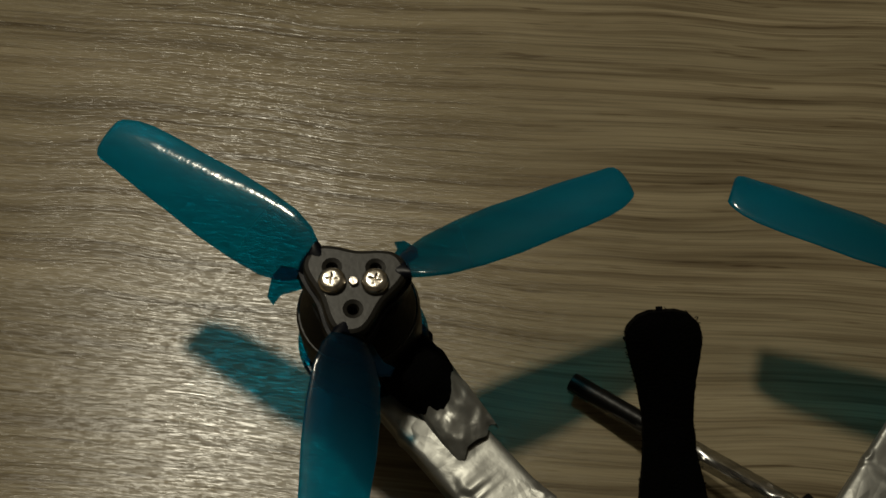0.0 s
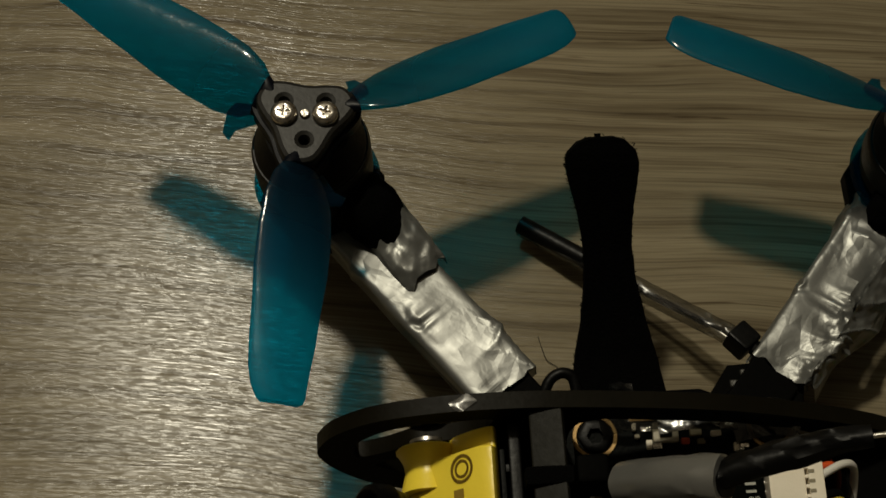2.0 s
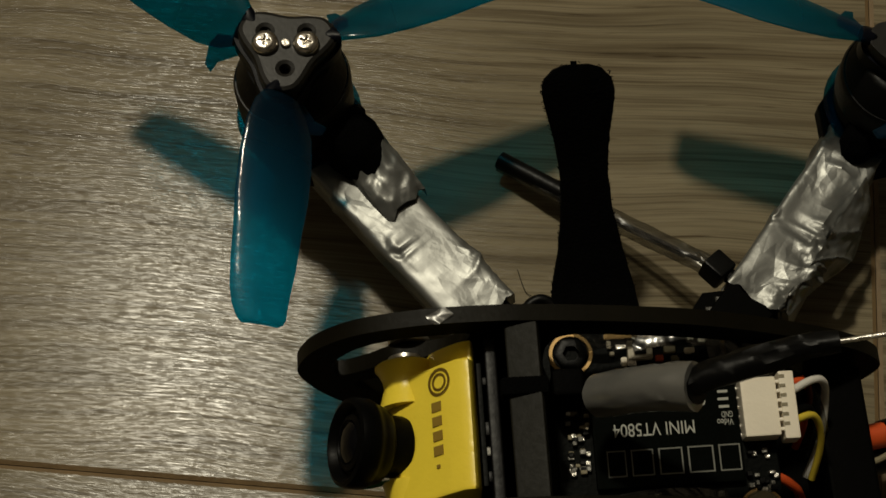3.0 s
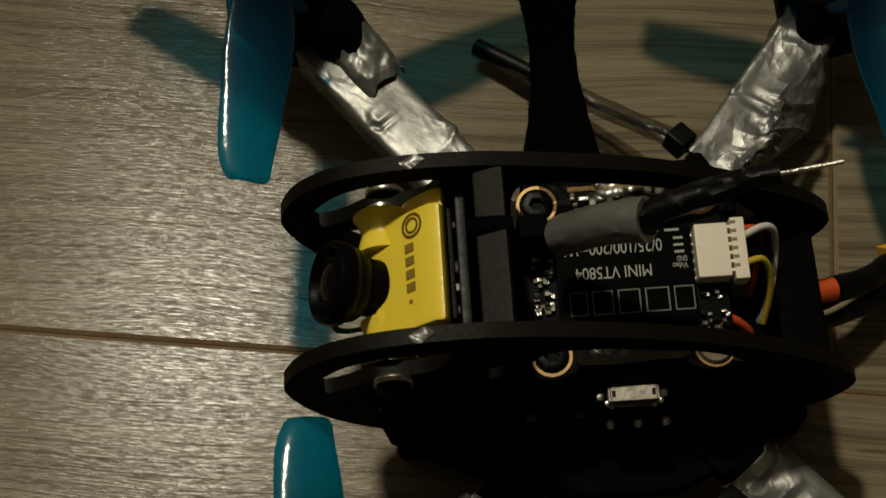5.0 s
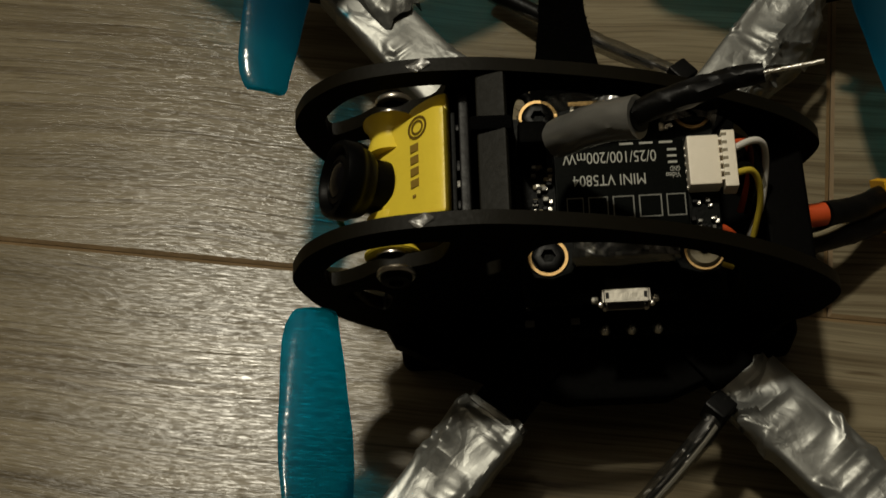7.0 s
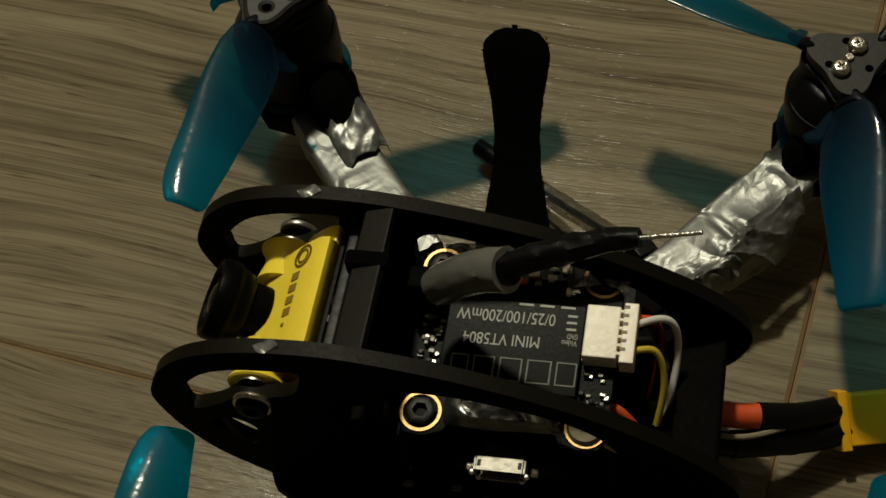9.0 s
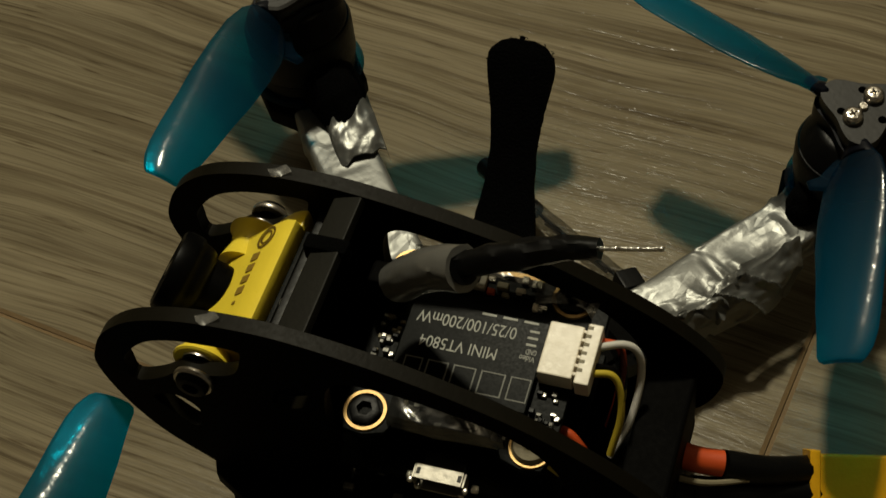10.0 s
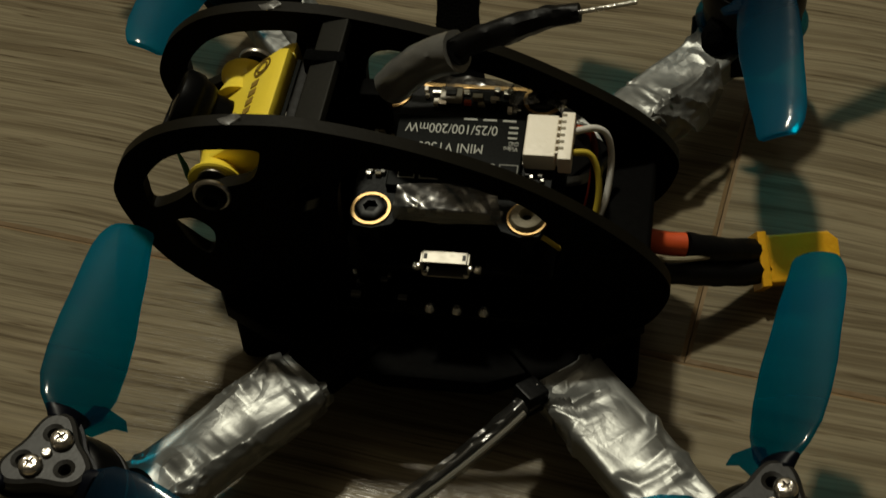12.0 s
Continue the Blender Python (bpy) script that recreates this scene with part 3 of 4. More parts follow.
def wrap(length, half, seed, z0, z1, tight=1.0, end_rag=0.10):
    """A sleeve of crumpled tape round a flat bar, along +x from 0 to length."""
    bm, n, m, rings = bmesh.new(), 110, 84, []
    for i in range(n):
        f = i / (n - 1)
        ring = []
        for k in range(m):
            a = 2 * math.pi * k / m
            ca, sa = math.cos(a), math.sin(a)
            yy = half * math.copysign(abs(ca) ** 0.26, ca)
            zz = (z0 + z1) / 2 + (z1 - z0) / 2 * math.copysign(abs(sa) ** 0.38, sa)
            x = length * f
            q = Vector((x + seed * 7.3, yy * 1.0 + seed, zz + seed * 2.1))
            # flat facets between straight folds, masked so that some stretches stay smooth
            bend = 0.25 * noise.noise(q * 0.9)
            fold = 0.0
            for i_fold, (fx, fy, deep, power) in enumerate(FOLDS):
                u = (q.x * fx + (q.y + 0.5 * q.z) * fy + bend + 0.37 * seed * (i_fold + 1)) % 1.0
                mask = min(1.0, max(0.0, 0.5 + 2.6 * noise.noise(Vector((q.x * 0.7, q.y * 0.8, seed + 11 * i_fold)))))
                fold += deep * mask * (1 - abs(2 * u - 1)) ** power
            spot = max(0.0, noise.noise(Vector((q.x * 1.3, q.y * 1.6, seed + 4))) - 0.15) * 3
            crinkle = 1 - abs(noise.noise(q * 5.5)) * 4
            amp = 0.05 * noise.noise(q * 0.7) + fold - 0.03 + 0.045 * spot * crinkle
            amp *= tight
            # pressed ridges that run across the upper face
            if sa > 0:
                for xa, ya, xb, yb, tall, wide in RIDGES.get(seed, ()):
                    f1 = min(1.0, max(0.0, ((x - xa) * (xb - xa) + (yy - ya) * (yb - ya)) / ((xb - xa) ** 2 + (yb - ya) ** 2)))
                    gap = math.hypot(x - xa - f1 * (xb - xa), yy - ya - f1 * (yb - ya)) + 0.03 * noise.noise(q * 2.4)
                    amp += tall * max(0.0, 1 - gap / wide) ** 1.4
            if sa < -0.2:
                amp *= 0.3
            rag = 0.0
            if i < 2 or i > n - 3:
                rag = end_rag * noise.noise(Vector((yy * 6, zz * 9, seed + i)))
            ring.append(bm.verts.new((x + rag, yy + amp * ca, zz + amp * sa)))
        rings.append(ring)
    for a, b in zip(rings, rings[1:]):
        for k in range(m):
            bm.faces.new((a[k], a[(k + 1) % m], b[(k + 1) % m], b[k]))
    bm.faces.new(rings[0])
    bm.faces.new(rings[-1])
    bmesh.ops.recalc_face_normals(bm, faces=bm.faces)
    return bm


def sheet(rows, nu, nv, seed, amp=0.03, thick=0.03):
    """A crumpled strip of tape through a grid of corner points, with thickness."""
    bm, grid = bmesh.new(), []
    R0 = [smooth_line(r, nu) for r in rows]
    for j in range(nv):
        f = j / (nv - 1) * (len(rows) - 1)
        a = min(int(f), len(rows) - 2)
        line = []
        for i in range(nu):
            p = R0[a][i].lerp(R0[a + 1][i], f - a)
            q = p * 2.2 + Vector((seed, seed, 0))
            c = max(0.0, 1 - abs(noise.noise(Vector((q.x + q.y, q.y * 0.6, seed)))) * 4)
            line.append(p + Vector((0, 0, amp * (noise.noise(q * 1.7) + 1.2 * c) + 0.3 * amp * noise.noise(q * 5))))
        grid.append(line)
    up = [[bm.verts.new(p) for p in line] for line in grid]
    lo = [[bm.verts.new(p - Vector((0, 0, thick))) for p in line] for line in grid]
    for j in range(nv - 1):
        for i in range(nu - 1):
            bm.faces.new((up[j][i], up[j][i + 1], up[j + 1][i + 1], up[j + 1][i]))
            bm.faces.new((lo[j][i], lo[j + 1][i], lo[j + 1][i + 1], lo[j][i + 1]))
    for j in range(nv - 1):
        for i in (0, nu - 1):
            bm.faces.new((up[j][i], up[j + 1][i], lo[j + 1][i], lo[j][i]))
    for i in range(nu - 1):
        for j in (0, nv - 1):
            bm.faces.new((up[j][i], up[j][i + 1], lo[j][i + 1], lo[j][i]))
    bmesh.ops.recalc_face_normals(bm, faces=bm.faces)
    return bm


CREASE = {1.0: 0.6, 2.0: 1.5, 3.0: 0.7, 4.0: 0.7}  # how far each arm's tape is crumpled


def arm(start, far, tape_from, tape_to, half, seed):
    d = Vector(far) - Vector(start)
    L, w = d.length, math.degrees(math.atan2(d.y, d.x))
    mount = group_part("arm", drone, cm_pose(start[0], start[1], 0, 0, 0, w), "carbon arm wrapped in crumpled silver tape")
    outline = [(-1.6, -0.40), (0.4, -0.36), (L - 1.0, -0.36), (L - 0.5, -0.78), (L + 0.3, -0.80), (L + 0.85, 0), (L + 0.3, 0.80), (L - 0.5, 0.78), (L - 1.0, 0.36), (0.4, 0.36), (-1.6, 0.40)]
    part("bar", slab(outline, 1.02, 1.34, 0.04), CARBON, mount)
    sl = part("tape_wrap", wrap(tape_to - tape_from, half, seed, ARM_Z0, ARM_Z1 + 0.06, CREASE[seed]), {1.0: TAPE_FLAT, 2.0: TAPE_CRUMPLED}.get(seed, TAPE), mount, "crumpled silver cloth tape")
    sl.matrix_local = cm_pose(tape_from, 0.07 if seed == 4.0 else 0.0, 0)
    if seed > 2.5:
        part("tape_end", wrap(0.5, half - 0.05, seed + 0.5, ARM_Z0 + 0.03, ARM_Z1 + 0.03, 0.5, 0.16), TAPE, mount, "ragged end of an inner turn of tape", at=cm_pose(tape_from - 0.12, 0, 0))
    # motor leads under black shrink, running onto the arm
    wide = 1.0 if seed == 1.0 else 0.62
    part("lead_cover", tube([(L - 0.45, -0.1, 1.72), (L - 0.75, -0.16, 1.70), (L - 1.05, -0.20, 1.56), (L - 1.45, -0.2, 1.36)] if seed == 1.0 else [(L - 0.40, 0, 1.74), (L - 0.62, 0, 1.68), (L - 0.82, 0, 1.46), (L - 0.95, 0, 1.22)],
                            [0.32 * wide, 0.44 * wide, 0.42 * wide, 0.25 * wide], 26, 26, bumps=0.12), RUBBER, mount, "black shrink over motor leads")
    return mount, L, w


ARMS = [((-1.20, 1.55), (-4.25, 5.54), 1.02, 4.22, 0.50, 1.0), ((1.20, 1.75), (3.98, 5.14), 0.85, 3.72, 0.44, 2.0),
        ((-1.15, -1.75), (-3.86, -5.12), 0.90, 3.76, 0.50, 3.0), ((1.10, -1.30), (4.04, -4.90), 1.02, 3.85, 0.52, 4.0)]
mounts = [arm(*a) for a in ARMS]
# a second layer of tape humps over the leads near the front motor
hump = []
for k in range(9):
    w = math.pi * (0.02 + 0.96 * k / 8)
    y, up = -0.22 + 0.40 * math.cos(w), math.sin(w) ** 0.7
    hump.append([(x, y - 0.05 * f, 1.30 - (0.25 if k in (0, 8) else 0) + (0.15 + 0.30 * f) * up) for x, f in ((2.88 + 0.015 * k + 0.05 * math.sin(2.3 * k), 0.0), (3.12, 0.25), (3.45, 0.6), (3.8, 0.9), (4.02, 1.0))])
part("tape_fold", sheet(hump, 36, 44, 5.0, 0.045), TAPE, mounts[0][0], "raised fold of silver tape")
# a loose flap hangs from the rear arm's tape
part("tape_flap", sheet([[(0.95, -0.36, 1.40), (1.6, -0.40, 1.42), (2.4, -0.38, 1.46), (3.2, -0.34, 1.45)], [(0.92, -0.55, 1.12), (1.6, -0.56, 1.16), (2.3, -0.66, 1.26), (3.1, -0.58, 1.16)],
                         [(0.98, -0.62, 0.72), (1.6, -0.58, 0.80), (2.2, -0.80, 1.05), (2.8, -0.68, 0.86)]], 60, 44, 8.0, 0.09), TAPE, mounts[1][0], "loose flap of silver tape")

# base plate, lower board and the pack below
part("base_plate", slab([(-3.2, -0.9), (-3.0, -1.3), (-2.4, -1.62), (-1.6, -1.95), (-0.7, -2.25), (0.7, -2.25), (1.5, -1.9), (2.2, -1.35), (2.7, -1.0), (2.7, 1.0), (2.2, 1.35), (1.5, 1.9), (0.7, 2.25), (-0.7, 2.25), (-1.5, 1.9), (-2.2, 1.35), (-2.9, 1.0)], 0.98, 1.26, 0.04), CARBON, drone)
part("battery_pack", box(-2.95, 2.65, -1.3, 1.3, 0.03, 0.97, 0.15, 3), RUBBER, drone, "black wrapped battery pack under the base plate")

# upright side plates with a looped nose
TOP = [(-4.17, 3.2), (-4.08, 3.64), (-3.85, 4.02), (-3.4, 4.36), (-2.7, 4.54), (-1.95, 4.56), (-1.3, 4.49), (-0.3, 4.28), (0.6, 4.01), (1.52, 3.57), (2.28, 3.11), (2.80, 2.63), (3.0, 2.16), (2.75, 1.5), (2.3, 1.28)]
LOW = [(-2.3, 1.28), (-2.8, 1.3), (-3.12, 1.5), (-3.62, 1.95), (-3.98, 2.55)]
TOP_NEAR = [(-4.17, 3.2), (-4.09, 3.60), (-3.88, 3.99), (-3.45, 4.36), (-2.8, 4.59), (-1.95, 4.67), (-1.3, 4.62), (-0.4, 4.44), (0.5, 4.16), (1.3, 3.81), (2.15, 3.25), (2.77, 2.66), (3.0, 2.14), (2.75, 1.5), (2.3, 1.28)]
FOOT = [(1.2, 1.28), (0.0, 1.28), (-1.2, 1.28)]
H1 = rounded([(-3.70, 3.06), (-3.75, 3.32), (-3.71, 3.57), (-3.40, 3.95), (-3.0, 4.14), (-2.55, 4.21), (-2.18, 4.22), (-2.14, 4.10), (-2.30, 3.70), (-2.72, 3.52), (-3.05, 3.46), (-3.35, 3.22)], 52)
H2 = rounded([(-3.54, 2.74), (-3.22, 2.90), (-2.96, 2.70), (-2.98, 2.40), (-3.09, 2.24), (-3.32, 2.44)], 30)
H3 = rounded([(-1.25, 3.55), (-1.2, 2.2), (-1.1, 1.62), (0.0, 1.6), (1.1, 1.6), (1.75, 1.75), (2.05, 2.3), (1.6, 3.06), (0.7, 3.56), (-0.3, 3.86), (-1.0, 3.98)], 56)
H3_NEAR = rounded([(-1.22, 3.45), (-1.2, 2.2), (-1.1, 1.62), (0.0, 1.6), (0.8, 1.6), (1.25, 1.85), (1.55, 2.4), (1.58, 2.95), (1.30, 3.42), (0.85, 3.72), (0.3, 3.90), (-0.4, 4.04), (-1.0, 3.98)], 60)
H4 = rounded([(-1.84, 3.50), (-1.45, 3.68), (-1.42, 3.34), (-1.84, 3.14)], 20)
for y0, y1, crest, window in ((-1.22, -1.02, TOP_NEAR, H3_NEAR), (1.02, 1.22, TOP, H3)):
    plate = part("side_plate", slab(rounded(crest + FOOT + LOW, 120), y0, y1, 0.03, (H1, H2, window, H4) if y0 < 0 else (H1, H2, window), "y"), CARBON, drone, "upright black carbon side plate with a looped nose", sharp=20)
    plate.data.materials.append(EDGE)
    for p in plate.data.polygons:
        if abs(p.normal.y) < 0.9:
            p.material_index = 1
    s = 1 if y0 > 0 else -1
    yy = (y1 if s > 0 else y0)
    # camera pivot screw: a washer and a socket head
    scr = group_part("pivot_screw", plate, cm_pose(-2.84, yy, 3.42, -90 * s, 0, 0), "black socket screw with a bright washer")
    part("washer", lathe([(0.15, 0), (0.24, 0), (0.25, 0.02), (0.25, 0.06), (0.235, 0.08), (0.19, 0.08), (0.15, 0.06)], 36), SHELL, scr)
    part("head", lathe([(0, 0.03), (0.205, 0.03), (0.205, 0.11), (0.175, 0.15), (0.10, 0.16), (0.09, 0.1), (0, 0.1)], 28), BARREL, scr)

# scuffed clear tape over the plates' top edges beside the camera
SCUFF = clear_material("scuffed_clear_tape", (0.9, 0.89, 0.86), 0.3, 0.72, 0.25)
for ya, yb, lift in ((-1.23, -1.01, 4.625), (1.01, 1.23, 4.535)):
    yc = (ya + yb) / 2
    part("clear_tape", sheet([[(-2.56, ya + 0.03, lift + 0.02), (-2.48, ya, lift + 0.035), (-2.40, ya + 0.05, lift + 0.04)], [(-2.62, yc, lift + 0.02), (-2.46, yc, lift + 0.05), (-2.30, yc, lift + 0.05)],
                              [(-2.52, yb - 0.06, lift + 0.02), (-2.42, yb - 0.02, lift + 0.04), (-2.36, yb - 0.05, lift + 0.05)]], 26, 16, 12.0 + ya, 0.025, 0.008), SCUFF, drone, "small patch of shiny clear tape")

# cross bar between the plates, tied round the middle
part("cross_bar", box(-0.19, 0.19, -1.02, 1.02, -0.10, 0.04, 0.03), BAR, drone, "dark grey cross bar", at=cm_pose(-1.56, 0, 4.44, 0, -14, 0))
part("tie_band", box(-1.84, -1.30, 0.16, 0.38, 4.24, 4.53, 0.05), RUBBER, drone, "black tie round the cross bar")
part("cross_bar", box(-1.98, -1.84, -1.02, 1.02, 3.2, 4.10, 0.03), BLACK, drone, "black rear bracket of the camera")

# camera
cam_unit = group_part("camera_unit", drone, cm_pose(0, 0.02, 0), "yellow micro camera with a black lens")
prof = [(-2.10, 2.9), (-2.10, 4.06), (-2.17, 4.19), (-2.30, 4.17), (-2.5, 4.0), (-2.75, 3.76), (-2.98, 3.58), (-3.12, 3.42), (-3.15, 3.1), (-3.1, 2.75), (-2.95, 2.5), (-2.6, 2.4), (-2.2, 2.5)]
case = slab(prof, -0.80, 0.74, 0.05, (), "y")
part("case", case, YELLOW, cam_unit, "yellow plastic case")
for s in (-1, 1):
    # a trumpet-shaped boss on the pivot axis, and the case's raised rear corner beside it
    part("boss", lathe([(0, 0.40), (0.34, 0.40), (0.30, 0.56), (0.275, 0.66), (0.29, 0.76), (0.335, 0.85), (0.37, 0.89), (0.375, 0.92), (0.35, 0.94), (0, 0.94)], 40, m=pose(-2.88, 0 if s > 0 else -0.06, 3.40 if s > 0 else 3.31, -90 * s, 0, 0)), YELLOW, cam_unit)
    if s > 0:
        part("ear", slab(rounded([(-2.62, 3.60), (-2.42, 3.88), (-2.20, 4.04), (-2.10, 3.95), (-2.10, 3.2), (-2.35, 3.05), (-2.60, 3.2)], 36), 0.72, 0.98, 0.06, (), "y"), YELLOW, cam_unit)
    part("washer", lathe([(0.1, 0.10), (0.215, 0.10), (0.215, 0.14), (0.1, 0.14), (0.1, 0.10)], 24, m=pose(-2.88, 0.90 * s, 3.40, -90 * s, 0, 0)), SHELL, cam_unit, "bright steel washer")
    part("spacer", lathe([(0, 0), (0.2, 0), (0.2, 0.14), (0, 0.14)], 24, m=pose(-2.88, 0.90 * s, 3.40, -90 * s, 0, 0)), BLACK, cam_unit)
lens = part("lens_barrel", lathe([(0, -0.45), (0.36, -0.45), (0.36, -0.22), (0.41, -0.20), (0.445, -0.15), (0.47, -0.07), (0.475, -0.03), (0.505, 0.0), (0.52, 0.04), (0.52, 0.19), (0.50, 0.245), (0.455, 0.265), (0.42, 0.23), (0.38, 0.13), (0.34, 0.13), (0, 0.13)], 64), BARREL, cam_unit, "round black lens barrel",
            at=cm_pose(-3.39, -0.05, 3.65, 0, -61, 0))
part("lens_ring", lathe([(0.23, 0.12), (0.33, 0.12), (0.32, 0.20), (0.26, 0.22), (0.23, 0.18)], 40), BARREL, lens)
part("lens_glass", lathe([(0.26, 0.14), (0.23, 0.21), (0.15, 0.25), (0, 0.27)], 32), LENS, lens, "dark convex glass")
part("sensor_board", box(-2.08, -2.02, -0.72, 0.72, 2.95, 4.0, 0.01), PCB, cam_unit)
crng = random.Random(3)
for k in range(7):
    y, w, h = crng.uniform(-0.62, 0.62), crng.uniform(0.05, 0.14), crng.uniform(0.03, 0.09)
    part("chip", box(-2.02, -1.94 - 0.03 * crng.random(), y - w / 2, y + w / 2, 3.9 - crng.random() * 0.4, 4.0 - 0.05 * crng.random(), 0.008), crng.choice((DULL, BLACK, BLACK)), cam_unit)


def on_slope(u, y, lift=0.012):
    """A place on the case's sloping face: u runs from its upper edge downwards."""
    a, b = Vector((-2.30, 0, 4.17)), Vector((-2.98, 0, 3.58))
    d = (b - a).normalized()
    nrm = Vector((d.z, 0, -d.x)).normalized()
    nrm = nrm if nrm.z > 0 else -nrm
    p = a + d * u + nrm * lift
    return Vector((p.x, y, p.z)), d, nrm


def ink_ring(u, y, r, wide, gap=0.0):
    """An open ring drawn on the case."""
    bm, n = bmesh.new(), 26
    p, d, nrm = on_slope(u, y)
    pairs = []
    for k in range(n + 1):
        a = gap + (2 * math.pi - 2 * gap) * k / n
        e = Vector((0, 1, 0)) * -math.cos(a) + d * math.sin(a)
        pairs.append((bm.verts.new(p + e * r), bm.verts.new(p + e * (r - wide))))
    for (a, b), (c, e) in zip(pairs, pairs[1:]):
        bm.faces.new((a, b, e, c))
    bmesh.ops.solidify(bm, geom=bm.faces[:], thickness=-0.008)
    return bm


def ink_bar(u0, u1, y0, y1):
    bm = bmesh.new()
    lo = [on_slope(u, y, 0.004)[0] for u, y in ((u0, y0), (u1, y0), (u1, y1), (u0, y1))]
    hi = [on_slope(u, y, 0.013)[0] for u, y in ((u0, y0), (u1, y0), (u1, y1), (u0, y1))]
    a, b = [bm.verts.new(p) for p in lo], [bm.verts.new(p) for p in hi]
    bm.faces.new(b)
    bm.faces.new(a[::-1])
    for k in range(4):
        bm.faces.new((a[k], a[(k + 1) % 4], b[(k + 1) % 4], b[k]))
    bmesh.ops.recalc_face_normals(bm, faces=bm.faces)
    return bm


# maker's mark as plain shapes: a double ring and four blocks
part("print_mark", ink_ring(0.27, 0.52, 0.165, 0.035, 0.0), BROWN_INK, cam_unit, "brown printed ring")
part("print_mark", ink_ring(0.27, 0.52, 0.105, 0.03, 0.0), BROWN_INK, cam_unit, "brown printed ring")
for y in (0.24, 0.07, -0.10, -0.27):
    part("print_mark", ink_bar(0.26, 0.40, y - 0.055, y + 0.055), BROWN_INK, cam_unit)
part("print_mark", ink_bar(0.32, 0.37, -0.47, -0.43), BROWN_INK, cam_unit)

# ---- boards ----
brng = random.Random(11)


def chips(board, count, x0, x1, y0, y1, z, kinds, big=0.16):
    for _ in range(count):
        x, y = brng.uniform(x0, x1), brng.uniform(y0, y1)
        w, l, h = brng.uniform(0.05, big), brng.uniform(0.04, big * 0.8), brng.uniform(0.03, 0.09)
        part("component", box(x - w / 2, x + w / 2, y - l / 2, y + l / 2, z - 0.005, z + h, 0.008, 1), brng.choice(kinds), board)


esc = part("power_board", box(-1.45, 1.45, -1.50, 1.38, 1.55, 1.67, 0.02), PCB, drone, "black power board")
for k in range(3):
    part("solder_pad", lathe([(0, 0.09), (0.04, 0.08), (0.075, 0.03), (0.08, 0)], 12), SOLDER, esc, at=cm_pose(-0.12 + 0.36 * k, -1.41, 1.67))
chips(esc, 12, -1.3, 1.3, -1.3, -0.9, 1.67, (RUBBER, DULL, RUBBER), 0.14)
fc = part("flight_board", box(-1.38, 1.38, -1.36, 1.36, 2.24, 2.36, 0.02), PCB, drone, "black flight control board")
chips(fc, 12, -1.2, 1.2, -1.25, -0.95, 2.36, (RUBBER, RUBBER, DULL, RUBBER), 0.10)
# usb socket: a folded steel shell with an open mouth and two latch slots
usb = bmesh.new()
for dims in ((-0.29, 0.29, -1.475, -1.29, 2.655, 2.68), (-0.27, 0.27, -1.49, -1.29, 2.37, 2.395), (-0.32, -0.29, -1.47, -1.29, 2.44, 2.66), (0.29, 0.32, -1.47, -1.29, 2.44, 2.66)):
    usb = box(*dims, 0.006, 1, bm=usb)
sock = part("usb_socket", usb, material("tumbled_steel", (0.34, 0.32, 0.28), 0.5, 1.0, bump=0.35, bump_scale=500, vary=0.25, vary_scale=400), fc, "bright steel micro usb socket")
for x, z in ((-0.335, 2.60), (0.335, 2.60), (-0.27, 2.44), (0.27, 2.44)):
    part("lip", lathe([(0, -0.035), (0.03, -0.025), (0.042, 0), (0.03, 0.025), (0, 0.035)], 12), SHELL, sock, at=cm_pose(x, -1.48, z))
part("tongue", box(-0.26, 0.26, -1.42, -1.05, 2.49, 2.53, 0.01), BLACK, sock)
for x in (-0.25, 0.25):
    part("latch_slot", box(x - 0.022, x + 0.022, -1.42, -1.34, 2.678, 2.687), BLACK, sock)
for x in (-0.40, 0.40):
    part("solder_tab", box(x - 0.05, x + 0.05, -1.40, -1.30, 2.36, 2.43, 0.02), SOLDER, sock)

vtx = part("video_board", slab([(-1.28, -1.0), (-1.2, -1.2), (-0.95, -1.23), (-0.70, -1.15), (-0.62, -1.0), (0.62, -1.0), (0.70, -1.15), (0.95, -1.23), (1.2, -1.2), (1.28, -1.0), (1.28, 1.1), (1.12, 1.3), (-1.12, 1.3), (-1.28, 1.1)], 2.90, 3.00, 0.015), PCB, drone, "black video transmitter board")
part("label_plate", box(-0.86, 0.86, -0.60, 0.62, 3.00, 3.11, 0.02), material("satin_label", (0.0022, 0.0028, 0.0022), 0.28, bump=0.01, bump_scale=3000, vary=0.15, vary_scale=300, spec=0.016), vtx, "dark shield with white print")
